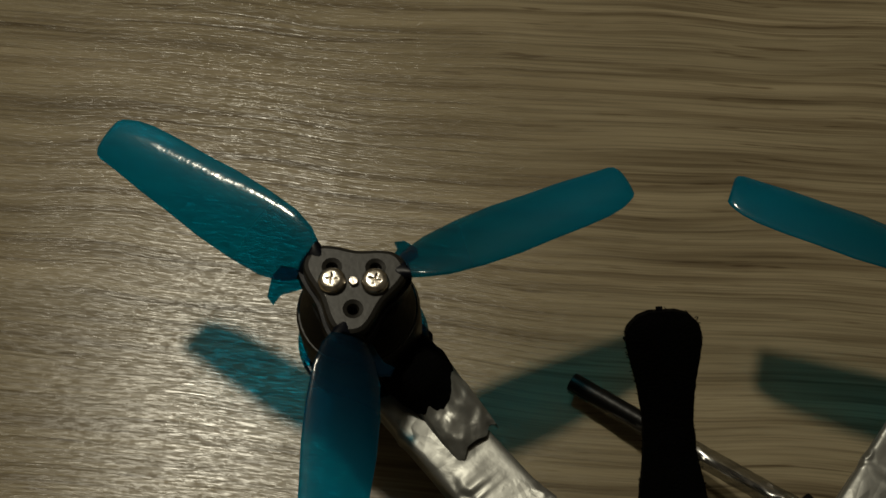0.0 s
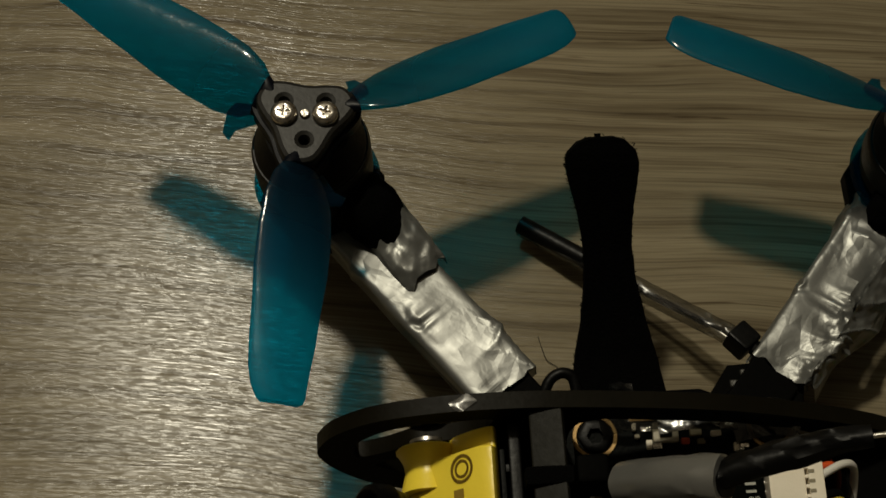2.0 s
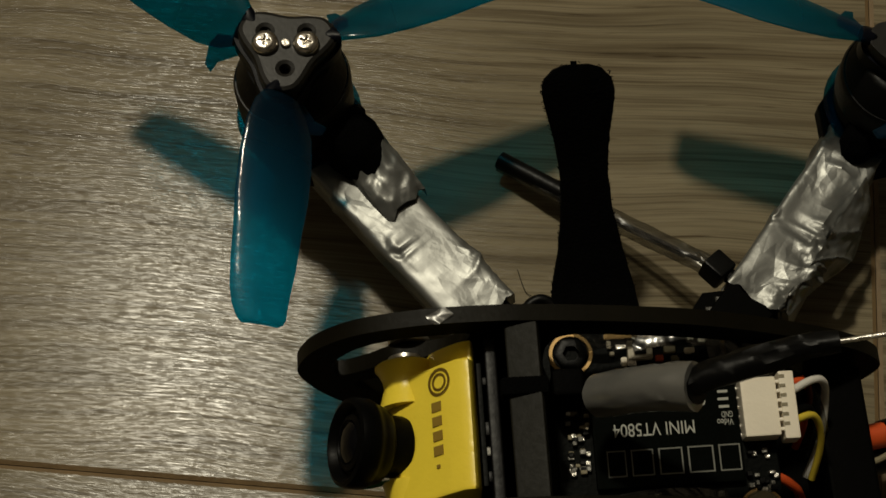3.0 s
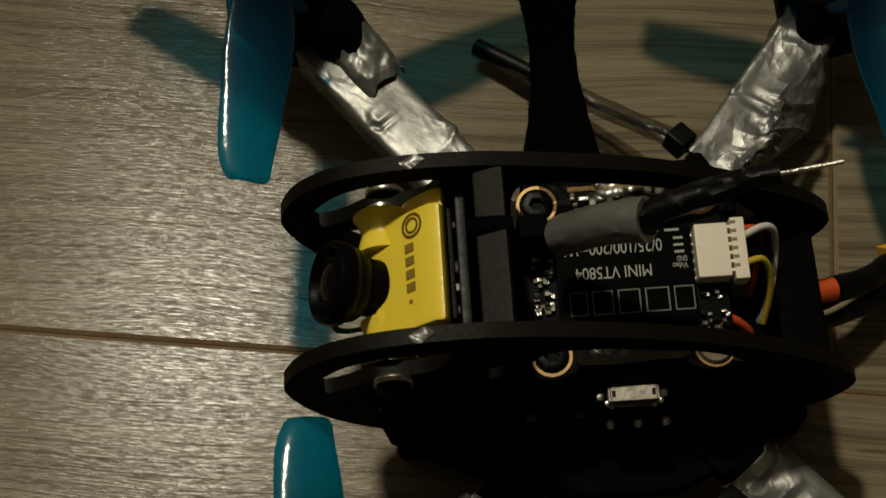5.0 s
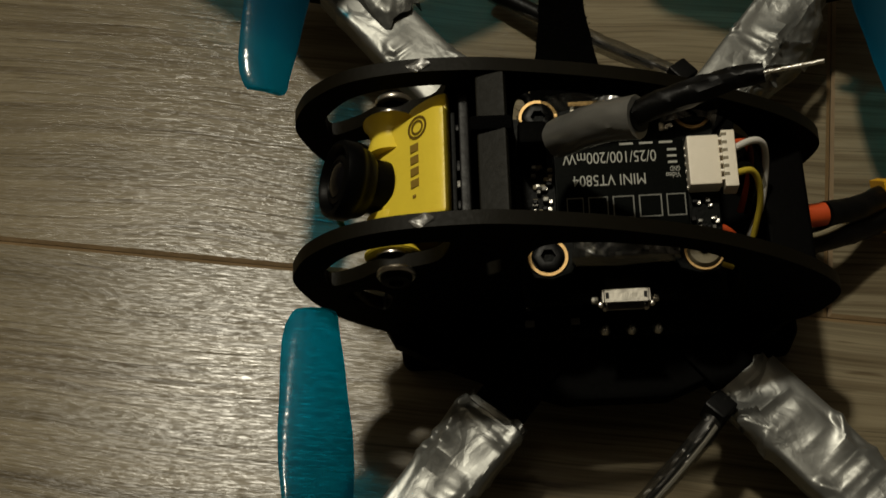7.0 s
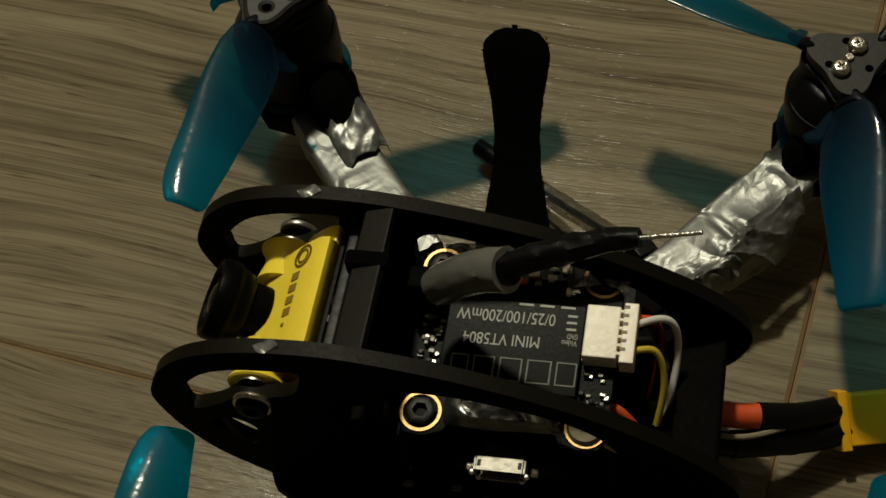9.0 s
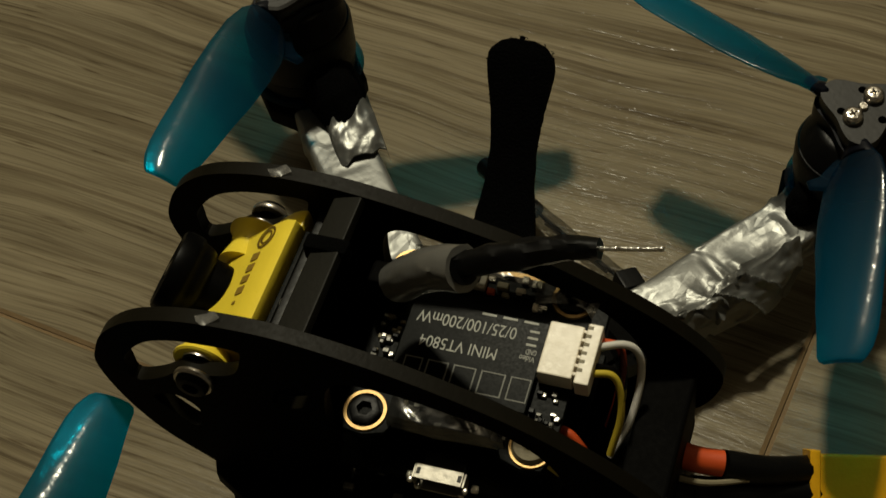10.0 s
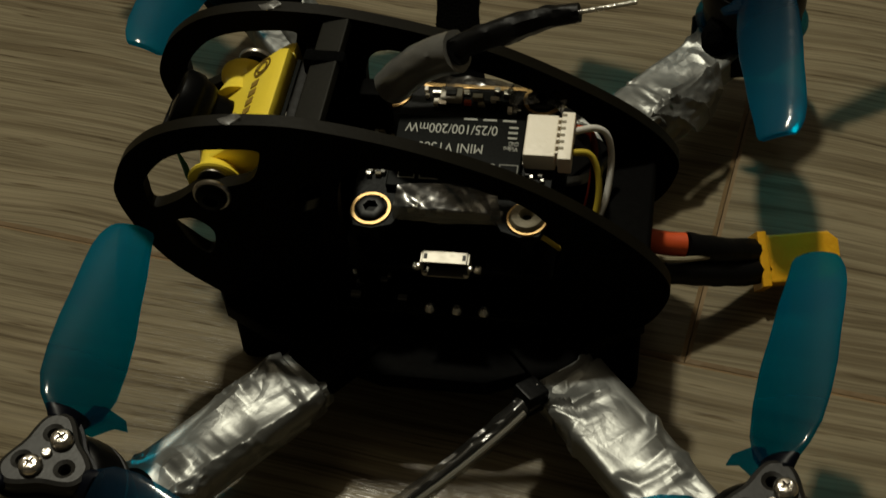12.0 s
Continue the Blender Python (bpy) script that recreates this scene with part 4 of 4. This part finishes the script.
for cx, cy, kind in ((-1.0, -0.93, "nut"), (1.02, -0.94, "grommet"), (-1.03, 1.05, "nut"), (1.02, 1.05, "nut")):
    mount = group_part("mount_hole", vtx, cm_pose(cx, cy, 2.98), "gold-plated mounting hole")
    part("ring", lathe([(0.21, 0), (0.265, 0), (0.27, 0.03), (0.26, 0.05), (0.22, 0.05), (0.21, 0.04), (0.21, 0)], 36), GOLD, mount)
    if kind == "nut":
        part("nut", lathe([(0.10, 0.02), (0.205, 0.02), (0.205, 0.08), (0.17, 0.10), (0.10, 0.10), (0.10, 0.02)], 6), BLACK, mount, "black hexagon nut")
    else:
        part("grommet", lathe([(0.07, 0.0), (0.21, 0.0), (0.23, 0.06), (0.20, 0.12), (0.10, 0.14), (0.07, 0.10), (0.07, 0)], 28), GROMMET, mount, "grey rubber grommet")
    part("standoff", lathe([(0, -1.72), (0.15, -1.72), (0.15, 0.0), (0, 0.0)], 18), BLACK, mount)
chips(vtx, 34, -0.66, 0.66, -0.94, -0.68, 3.00, (DULL, GROMMET, BLACK, DULL, SOLDER), 0.12)
part("chip", box(-0.20, 0.30, -0.92, -0.70, 3.0, 3.10, 0.015), BLACK, vtx, "dark chip")
chips(vtx, 44, -1.14, -0.90, -0.42, 0.40, 3.00, (DULL, SOLDER, BLACK, DULL, GROMMET), 0.08)
chips(vtx, 22, -0.70, 0.85, 0.80, 1.20, 3.00, (SOLDER, GROMMET, BLACK, NYLON, BLACK, SOLDER, STEEL, RED), 0.14)
chips(vtx, 22, 0.90, 1.25, -0.72, -0.22, 3.00, (DULL, SOLDER, BLACK, DULL), 0.08)
chips(esc, 6, -1.43, -1.22, -1.05, -0.80, 1.67, (SOLDER, DULL), 0.09)
switch = part("push_switch", box(-0.36, -0.06, 0.92, 1.16, 3.0, 3.10, 0.02), material("dull_cream_plastic", (0.42, 0.38, 0.29), 0.5), vtx, "pale push switch")
part("pad_strip", box(-0.62, 0.80, 1.20, 1.27, 2.995, 3.02, 0.008), GOLD, vtx, "bare copper-gold strip of the board")
part("button", box(-0.28, -0.14, 0.98, 1.10, 3.10, 3.13, 0.01), BLACK, switch)
FILM = clear_material("clear_shrink_film", (0.86, 0.86, 0.83), 0.23, 0.55, 0.01)
part("clear_wrap", sheet([[(-0.70, -1.05, 2.98), (-0.3, -1.08, 2.99), (0.2, -1.06, 2.98), (0.74, -1.05, 2.98)], [(-0.70, -1.00, 3.16), (-0.3, -1.02, 3.19), (0.2, -1.00, 3.16), (0.70, -0.99, 3.08)],
                          [(-0.66, -0.70, 3.24), (-0.3, -0.66, 3.27), (0.2, -0.66, 3.22), (0.62, -0.70, 3.14)]], 80, 50, 21.0, 0.02, 0.008), FILM, vtx, "crumpled clear shrink film")
part("clear_wrap", sheet([[(-0.95, 1.02, 3.1), (-0.6, 1.05, 3.2), (-0.2, 1.08, 3.12)], [(-1.0, 1.22, 3.30), (-0.6, 1.24, 3.34), (-0.15, 1.26, 3.14)]], 40, 24, 31.0, 0.03, 0.008), FILM, vtx, "crumpled clear shrink film")
part("clear_wrap", sheet([[(0.55, 1.05, 3.22), (0.8, 1.30, 3.26), (1.2, 1.32, 3.18), (1.36, 1.0, 3.1)], [(0.6, 0.85, 3.08), (0.8, 0.9, 3.10), (1.15, 0.92, 3.08), (1.30, 0.8, 3.04)]], 40, 24, 14.0, 0.03, 0.008), FILM, vtx, "crumpled clear shrink film")
part("clear_wrap", sheet([[(1.52, 0.75, 3.0), (1.70, 0.55, 3.12), (1.86, 0.25, 3.05), (1.92, -0.05, 2.9)], [(1.50, 0.7, 2.7), (1.64, 0.5, 2.72), (1.76, 0.2, 2.7), (1.82, -0.1, 2.6)]], 40, 24, 44.0, 0.03, 0.008), FILM, vtx, "crumpled clear shrink film")
part("clear_wrap", sheet([[(-0.30, 1.0, 3.18), (0.0, 1.02, 3.22), (0.35, 1.02, 3.20), (0.62, 1.0, 3.16)], [(-0.30, 1.24, 3.12), (0.0, 1.27, 3.16), (0.35, 1.26, 3.12), (0.62, 1.24, 3.10)]], 50, 24, 52.0, 0.03, 0.008), FILM, vtx, "crumpled clear shrink film")
STACK_TILT = Matrix.Translation((0.11 * CM, 0.03 * CM, 3.05 * CM)) @ pose(0, 0, 0, 5.8, -0.8) @ Matrix.Translation((0, 0, -2.97 * CM))
for board in (vtx, fc):
    board.matrix_local = STACK_TILT  # the soft-mounted boards lean a little
# plug with six crimped leads
plug = part("lead_socket", box(0.88, 1.30, -0.13, 0.57, 3.00, 3.30, 0.025), NYLON, vtx, "cream six-pin socket")
part("housing", box(1.33, 1.51, -0.18, 0.62, 3.02, 3.32, 0.02), NYLON, plug, "cream lead housing")
for k in range(6):
    y = -0.06 + 0.112 * k
    part("rib", box(1.29, 1.36, y - 0.02, y + 0.02, 3.05, 3.31, 0.005), NYLON, plug)
    part("solder_leg", box(0.76, 0.90, y - 0.022, y + 0.022, 3.0, 3.05, 0.01), SOLDER, plug)
    part("slot", box(1.335, 1.40, y + 0.036, y + 0.076, 3.3, 3.326), GROMMET, plug)


def words(text, x_right, x_left, y, height, z, name, ink):
    """A line of print that reads towards -x, lying flat on a board."""
    cu = bpy.data.curves.new(name, "FONT")
    cu.body, cu.extrude = text, 0.0
    tmp = bpy.data.objects.new(name, cu)
    scene.collection.objects.link(tmp)
    bpy.context.view_layer.update()
    me = bpy.data.meshes.new_from_object(tmp)
    bpy.data.objects.remove(tmp)
    bm = bmesh.new()
    bm.from_mesh(me)
    bpy.data.meshes.remove(me)
    x0, x1 = min(v.co.x for v in bm.verts), max(v.co.x for v in bm.verts)
    y0, y1 = min(v.co.y for v in bm.verts), max(v.co.y for v in bm.verts)
    for v in bm.verts:
        fx, fy = (v.co.x - x0) / (x1 - x0), (v.co.y - y0) / (y1 - y0)
        v.co = Vector((x_right + (x_left - x_right) * fx, y + height / 2 - height * fy, z))
    bmesh.ops.recalc_face_normals(bm, faces=bm.faces)
    for f in bm.faces:
        if f.normal.z < 0:
            f.normal_flip()
    return part(name, bm, ink, vtx, smooth=False)


words("MINI VT5804", 0.33, -0.62, 0.07, 0.155, 3.116, "printed_line", WHITE_INK)
words("0/25/100/200mW", 0.49, -0.74, 0.39, 0.16, 3.116, "printed_line", WHITE_INK)
# maker's mark: five outlined blocks
for k, (xa, xb) in enumerate(((0.83, 0.58), (0.52, 0.22), (0.16, -0.12), (-0.18, -0.44), (-0.50, -0.72))):
    outer = [(xa, -0.16), (xb, -0.16), (xb, -0.47), (xa, -0.47)]
    cxm, cym = sum(p[0] for p in outer) / len(outer), sum(p[1] for p in outer) / len(outer)
    hole = [(cxm + (x - cxm) * 0.88, cym + (y - cym) * 0.90) for x, y in outer]
    part("print_mark", slab(outer, 3.110, 3.116, 0, (hole,)), GREY_INK, vtx, smooth=False)
for k in range(5):
    if k > 1:
        w = brng.uniform(0.09, 0.14)
        part("print_bar", box(0.76 - w, 0.76, 0.09 + 0.09 * k, 0.12 + 0.09 * k, 3.11, 3.116), WHITE_INK, vtx)
words("Video", 0.79, 0.60, 0.10, 0.075, 3.116, "printed_line", WHITE_INK)
words("GND", 0.79, 0.66, 0.19, 0.07, 3.116, "printed_line", WHITE_INK)
for k in range(3):
    part("print_bar", box(0.02 + 0.26 * k, 0.2 + 0.26 * k, 0.56, 0.59, 3.11, 3.116), WHITE_INK, vtx)

# thin leads from the plug
LEADS = [("white_lead", WHITEW, [(1.58, 0.40, 3.32), (1.86, 0.54, 3.28), (2.03, 0.56, 3.14), (2.10, 0.44, 2.82), (2.06, 0.05, 2.42), (1.9, -0.3, 2.1)], 0.048),
         ("yellow_lead", YELLOWW, [(1.58, 0.06, 3.28), (1.82, 0.14, 3.2), (1.94, 0.06, 3.0), (1.98, -0.12, 2.7), (1.92, -0.38, 2.3)], 0.045),
         ("red_lead", RED, [(1.58, 0.52, 3.28), (1.80, 0.56, 3.18), (1.88, 0.44, 2.95), (1.86, 0.22, 2.55), (1.8, 0.05, 2.2)], 0.048),
         ("black_lead", BLACK, [(1.58, 0.18, 3.26), (1.82, 0.26, 3.1), (1.90, 0.16, 2.8), (1.85, -0.1, 2.4)], 0.045),
         ("red_lead", RED, [(1.2, -0.40, 2.70), (1.45, -0.46, 2.72), (1.65, -0.55, 2.55), (1.75, -0.6, 2.3)], 0.06),
         ("yellow_lead", YELLOWW, [(1.25, -0.90, 2.74), (1.42, -0.95, 2.66), (1.55, -0.92, 2.5)], 0.035)]
for name, mat, pts, r in LEADS:
    part(name, tube(pts, r, 26, 10), mat, drone)

# antenna: grey shrink over its plug, black sleeve, bare tip
ant = group_part("antenna", drone, cm_pose(0, 0, 0), "stub antenna in grey and black shrink tube")
part("mount_block", box(-1.22, -0.84, 0.36, 0.70, 2.98, 3.80, 0.06), CARBON, ant)
part("grey_tube", tube([(-0.73, 0.23, 4.09), (-0.43, 0.15, 4.47), (-0.11, 0.06, 4.78), (0.20, -0.02, 4.98)], [0.25, 0.25, 0.255, 0.27], 22, 26, bumps=0.07), GREYTUBE, ant, "matt grey shrink tube")
part("tube_mouth", lathe([(0, 0), (0.20, 0), (0.20, 0.02), (0, 0.02)], 24), BLACK, ant, at=cm_pose(0.20, -0.02, 4.995) @ Vector((0.35, -0.06, 0.30)).to_track_quat("Z", "Y").to_matrix().to_4x4())
part("black_sleeve", tube([(0.12, 0.0, 4.96), (0.46, 0.07, 5.12), (0.86, 0.13, 5.25), (1.28, 0.19, 5.40), (1.67, 0.20, 5.50)], [0.15, 0.16, 0.17, 0.14, 0.115], 34, 18, bumps=0.22), BLACK, ant, "crumpled black shrink sleeve")
part("bare_tip", tube([(1.58, 0.20, 5.48), (1.98, 0.20, 5.60), (2.34, 0.20, 5.71)], 0.028, 10, 10), SOLDER, ant, "bare silver wire tip")

# rear mount, power leads and plug
part("rear_mount", box(2.10, 2.70, -1.0, 1.0, 1.26, 2.42, 0.06), CARBON, drone, "black printed rear mount")
for red, pts in ((True, [(2.4, 0.30, 1.50), (2.87, 0.36, 1.34), (3.16, 0.42, 1.27), (3.65, 0.60, 1.0), (4.24, 1.00, 0.60)]), (False, [(2.4, -0.02, 1.30), (2.85, 0.06, 1.10), (3.2, 0.18, 0.98), (3.7, 0.42, 0.72), (4.34, 0.78, 0.44)])):
    lead = part("power_lead", tube(pts[:3], 0.17, 16, 14), RED if red else BLACK, drone, "orange-red power lead" if red else "black power lead")
    part("sleeve", tube(pts[2:] if red else pts[1:], 0.19, 22, 14, bumps=0.1), BLACK, lead, "black shrink sleeve")
part("signal_lead", tube([(2.7, 0.0, 1.42), (2.95, 0.04, 1.36), (3.2, 0.16, 1.26), (3.5, 0.36, 1.12), (3.75, 0.52, 1.0)], 0.04, 16, 8), GROMMET, drone, "thin grey lead")
xt = group_part("power_plug", drone, cm_pose(4.77, 1.03, 0.46, 32, 4, 15), "amber yellow power plug")
part("body", slab([(-0.50, -0.35), (0.46, -0.35), (0.60, -0.22), (0.60, 0.22), (0.46, 0.35), (-0.50, 0.35)], -0.21, 0.21, 0.05), XTYELLOW, xt)
part("collar", slab([(-0.60, -0.40), (-0.46, -0.40), (-0.46, 0.40), (-0.60, 0.40)], -0.26, 0.26, 0.03), XTYELLOW, xt)

# hook-and-loop strap end standing out beside the body
strap_rows = [(1.35, 0.64, 1.00), (1.8, 0.64, 1.08), (2.25, 0.62, 1.22), (2.7, 0.53, 1.42), (3.1, 0.42, 1.68), (3.5, 0.335, 2.00), (3.85, 0.31, 2.32), (4.15, 0.35, 2.65), (4.42, 0.43, 2.96), (4.58, 0.465, 3.14), (4.70, 0.43, 3.25), (4.80, 0.31, 3.32), (4.84, 0.16, 3.35)]
bm, up, lo = bmesh.new(), [], []
fine = []
for a, b in zip(strap_rows, strap_rows[1:]):
    fine += [tuple(a[j] + (b[j] - a[j]) * f for j in range(3)) for f in (0, 0.2, 0.4, 0.6, 0.8)]
fine.append(strap_rows[-1])
fine = [(y + 0.03 * z / 3.3, half, 1.0 + (z - 1.0) * 1.055) for y, half, z in fine]
for y, half, z in fine:
    cx = float(np.interp(y, (1.9, 3.2, 4.7), (-0.36, -0.40, -0.52)))
    r1, r2 = 0.02 * noise.noise((y * 14, 1, 0)), 0.02 * noise.noise((y * 14, 5, 0))
    xs = [cx - half + r1 + (2 * half - r1 + r2) * k / 8 for k in range(9)]
    up.append([bm.verts.new((x, y - 0.05, z + 0.07)) for x in xs])
    lo.append([bm.verts.new((x, y + 0.05, z - 0.07)) for x in xs])
for grid, flip in ((up, False), (lo, True)):
    for a, b in zip(grid, grid[1:]):
        for k in range(8):
            f = (a[k], a[k + 1], b[k + 1], b[k])
            bm.faces.new(f[::-1] if flip else f)
for a, b, c, d in zip(up, up[1:], lo, lo[1:]):
    for k in (0, 8):
        bm.faces.new((a[k], b[k], d[k], c[k]))
for u, l in ((up[0], lo[0]), (up[-1], lo[-1])):
    for k in range(8):
        bm.faces.new((u[k], u[k + 1], l[k + 1], l[k]))
bmesh.ops.recalc_face_normals(bm, faces=bm.faces)
strap = part("strap", bm, RUBBER, drone, "black hook-and-loop strap end")
fuzz = bmesh.new()
frng = random.Random(5)
for _ in range(150):
    y, half, z = fine[frng.randrange(12, len(fine))]
    s = frng.choice((-1, 1))
    base = Vector((float(np.interp(y, (1.9, 3.2, 4.7), (-0.36, -0.40, -0.52))) + s * half * (1 if y < 4.78 else frng.uniform(-1, 1)), y, z + frng.uniform(-0.05, 0.06)))
    tip = base + Vector((s * frng.uniform(0.008, 0.03), frng.uniform(-0.01, 0.035), frng.uniform(-0.02, 0.02)))
    fuzz = tube([base, (base + tip) / 2, tip], 0.006, 3, 3, fuzz, False)
part("fuzz", fuzz, RUBBER, strap)
part("strap_stub", tube([(-0.56, 4.81, 3.45), (-0.56, 4.91, 3.51)], 0.04, 4, 8), RUBBER, strap)

# receiver antennas in clear tubes, tied to the arms
for pts, cap_at, head, head_turn, tie in (
        ([(1.30, 3.02, 0.98), (0.95, 3.32, 0.86), (0.45, 3.76, 0.62), (-0.2, 4.28, 0.42), (-0.85, 4.80, 0.28), (-1.40, 5.22, 0.20)], True, (1.37, 2.95, 1.05), 40, [(1.5, 2.85, 1.06), (1.9, 2.6, 1.14), (2.3, 2.32, 1.16)]),
        ([(1.45, -2.42, 1.44), (1.05, -2.90, 1.32), (0.5, -3.46, 1.15), (-0.1, -4.00, 0.97), (-0.8, -4.60, 0.76), (-1.5, -5.2, 0.55)], False, (1.33, -2.52, 1.42), 45, [(1.45, -2.40, 1.3), (1.6, -2.2, 1.22), (1.8, -1.95, 1.15)])):
    tb = part("antenna_tube", tube(pts, 0.145, 60, 24, bumps=0.2), CLEAR, drone, "clear plastic antenna tube")
    part("inner_wire", tube([(p[0], p[1], p[2] + 0.03) for p in pts], 0.03 if cap_at else 0.04, 30, 8), BLACK, tb, "thin wire inside the tube")
    part("pale_core", tube([(p[0] + 0.04, p[1] - 0.04, p[2] - 0.03) for p in (pts[1:4] if cap_at else pts)], 0.035 if cap_at else 0.05, 24, 8), WHITEW, tb)
    if cap_at:
        part("end_cap", tube([(-0.35, 4.41, 0.40), (-0.85, 4.80, 0.31), (-1.42, 5.235, 0.23)], 0.135, 18, 14), BLACK, tb, "black end of the tube")
    tie_ob = group_part("cable_tie", drone, cm_pose(*head, 0, 12, head_turn), "black nylon cable tie")
    part("tie_head", box(-0.17, 0.17, -0.17, 0.17, -0.17, 0.19, 0.04), BLACK, tie_ob)
    part("tie_strap", tube(tie, 0.11, 12, 8), BLACK, drone, "black tie strap")
part("wire_loop", tube([(-1.38, 1.9, 1.30), (-1.38, 2.14, 1.42), (-1.28, 2.38, 1.50), (-1.11, 2.47, 1.52), (-0.97, 2.40, 1.48), (-0.94, 2.15, 1.40), (-1.0, 1.9, 1.30)], 0.075, 34, 12), BLACK, drone, "small black wire loop")
part("green_lead", tube([(-3.72, -0.02, 2.86), (-3.62, -0.12, 2.70), (-3.52, -0.20, 2.50), (-3.1, -0.1, 2.3)], [0.02, 0.045, 0.04, 0.03], 14, 8), material("green_wire", (0.01, 0.12, 0.06), 0.5), drone)

# a stray fibre on the floor
hair = part("fibre", tube([(-0.77, 4.45, 0.02), (-0.70, 4.22, 0.06), (-0.63, 4.08, 0.03), (-0.49, 3.99, 0.02), (-0.55, 3.88, 0.02)], 0.0045, 24, 5), BLACK)
tagged(hair, "thin dark curled fibre lying on the laminate floor", "fibre")

# woven carbon showing at the root of the rear arm, and a scrap of clear film by the strap
# the weave's sheen is put into the colour, as grey squares on alternate cells
WEAVE = material("woven_carbon_painted_sheen", (0.035, 0.033, 0.028), 0.4, bump=0.2, bump_scale=1500, vary=0.4, vary_scale=300)
weave = bmesh.new()
for i in range(6):
    for j in range(4):
        if (i + j) % 2 == 0:
            x, y = 1.10 + 0.15 * i, 1.95 + 0.14 * j
            weave = box(x, x + 0.14, y, y + 0.11, 1.20, 1.265, 0.02, 1, weave)
part("weave", weave, WEAVE, drone, "grey squares of woven carbon with painted sheen")
part("gusset", slab([(0.7, 1.7), (2.0, 1.7), (2.1, 2.4), (1.8, 2.58), (1.1, 2.55), (0.85, 2.2)], 1.02, 1.25, 0.03), CARBON, drone)
part("clear_scrap", sheet([[(-0.52, 2.20, 1.34), (-0.36, 2.22, 1.42), (-0.18, 2.20, 1.34)], [(-0.50, 2.36, 1.30), (-0.36, 2.38, 1.36), (-0.20, 2.34, 1.30)]], 20, 14, 3.0, 0.05, 0.008), FILM, drone, "scrap of clear film")
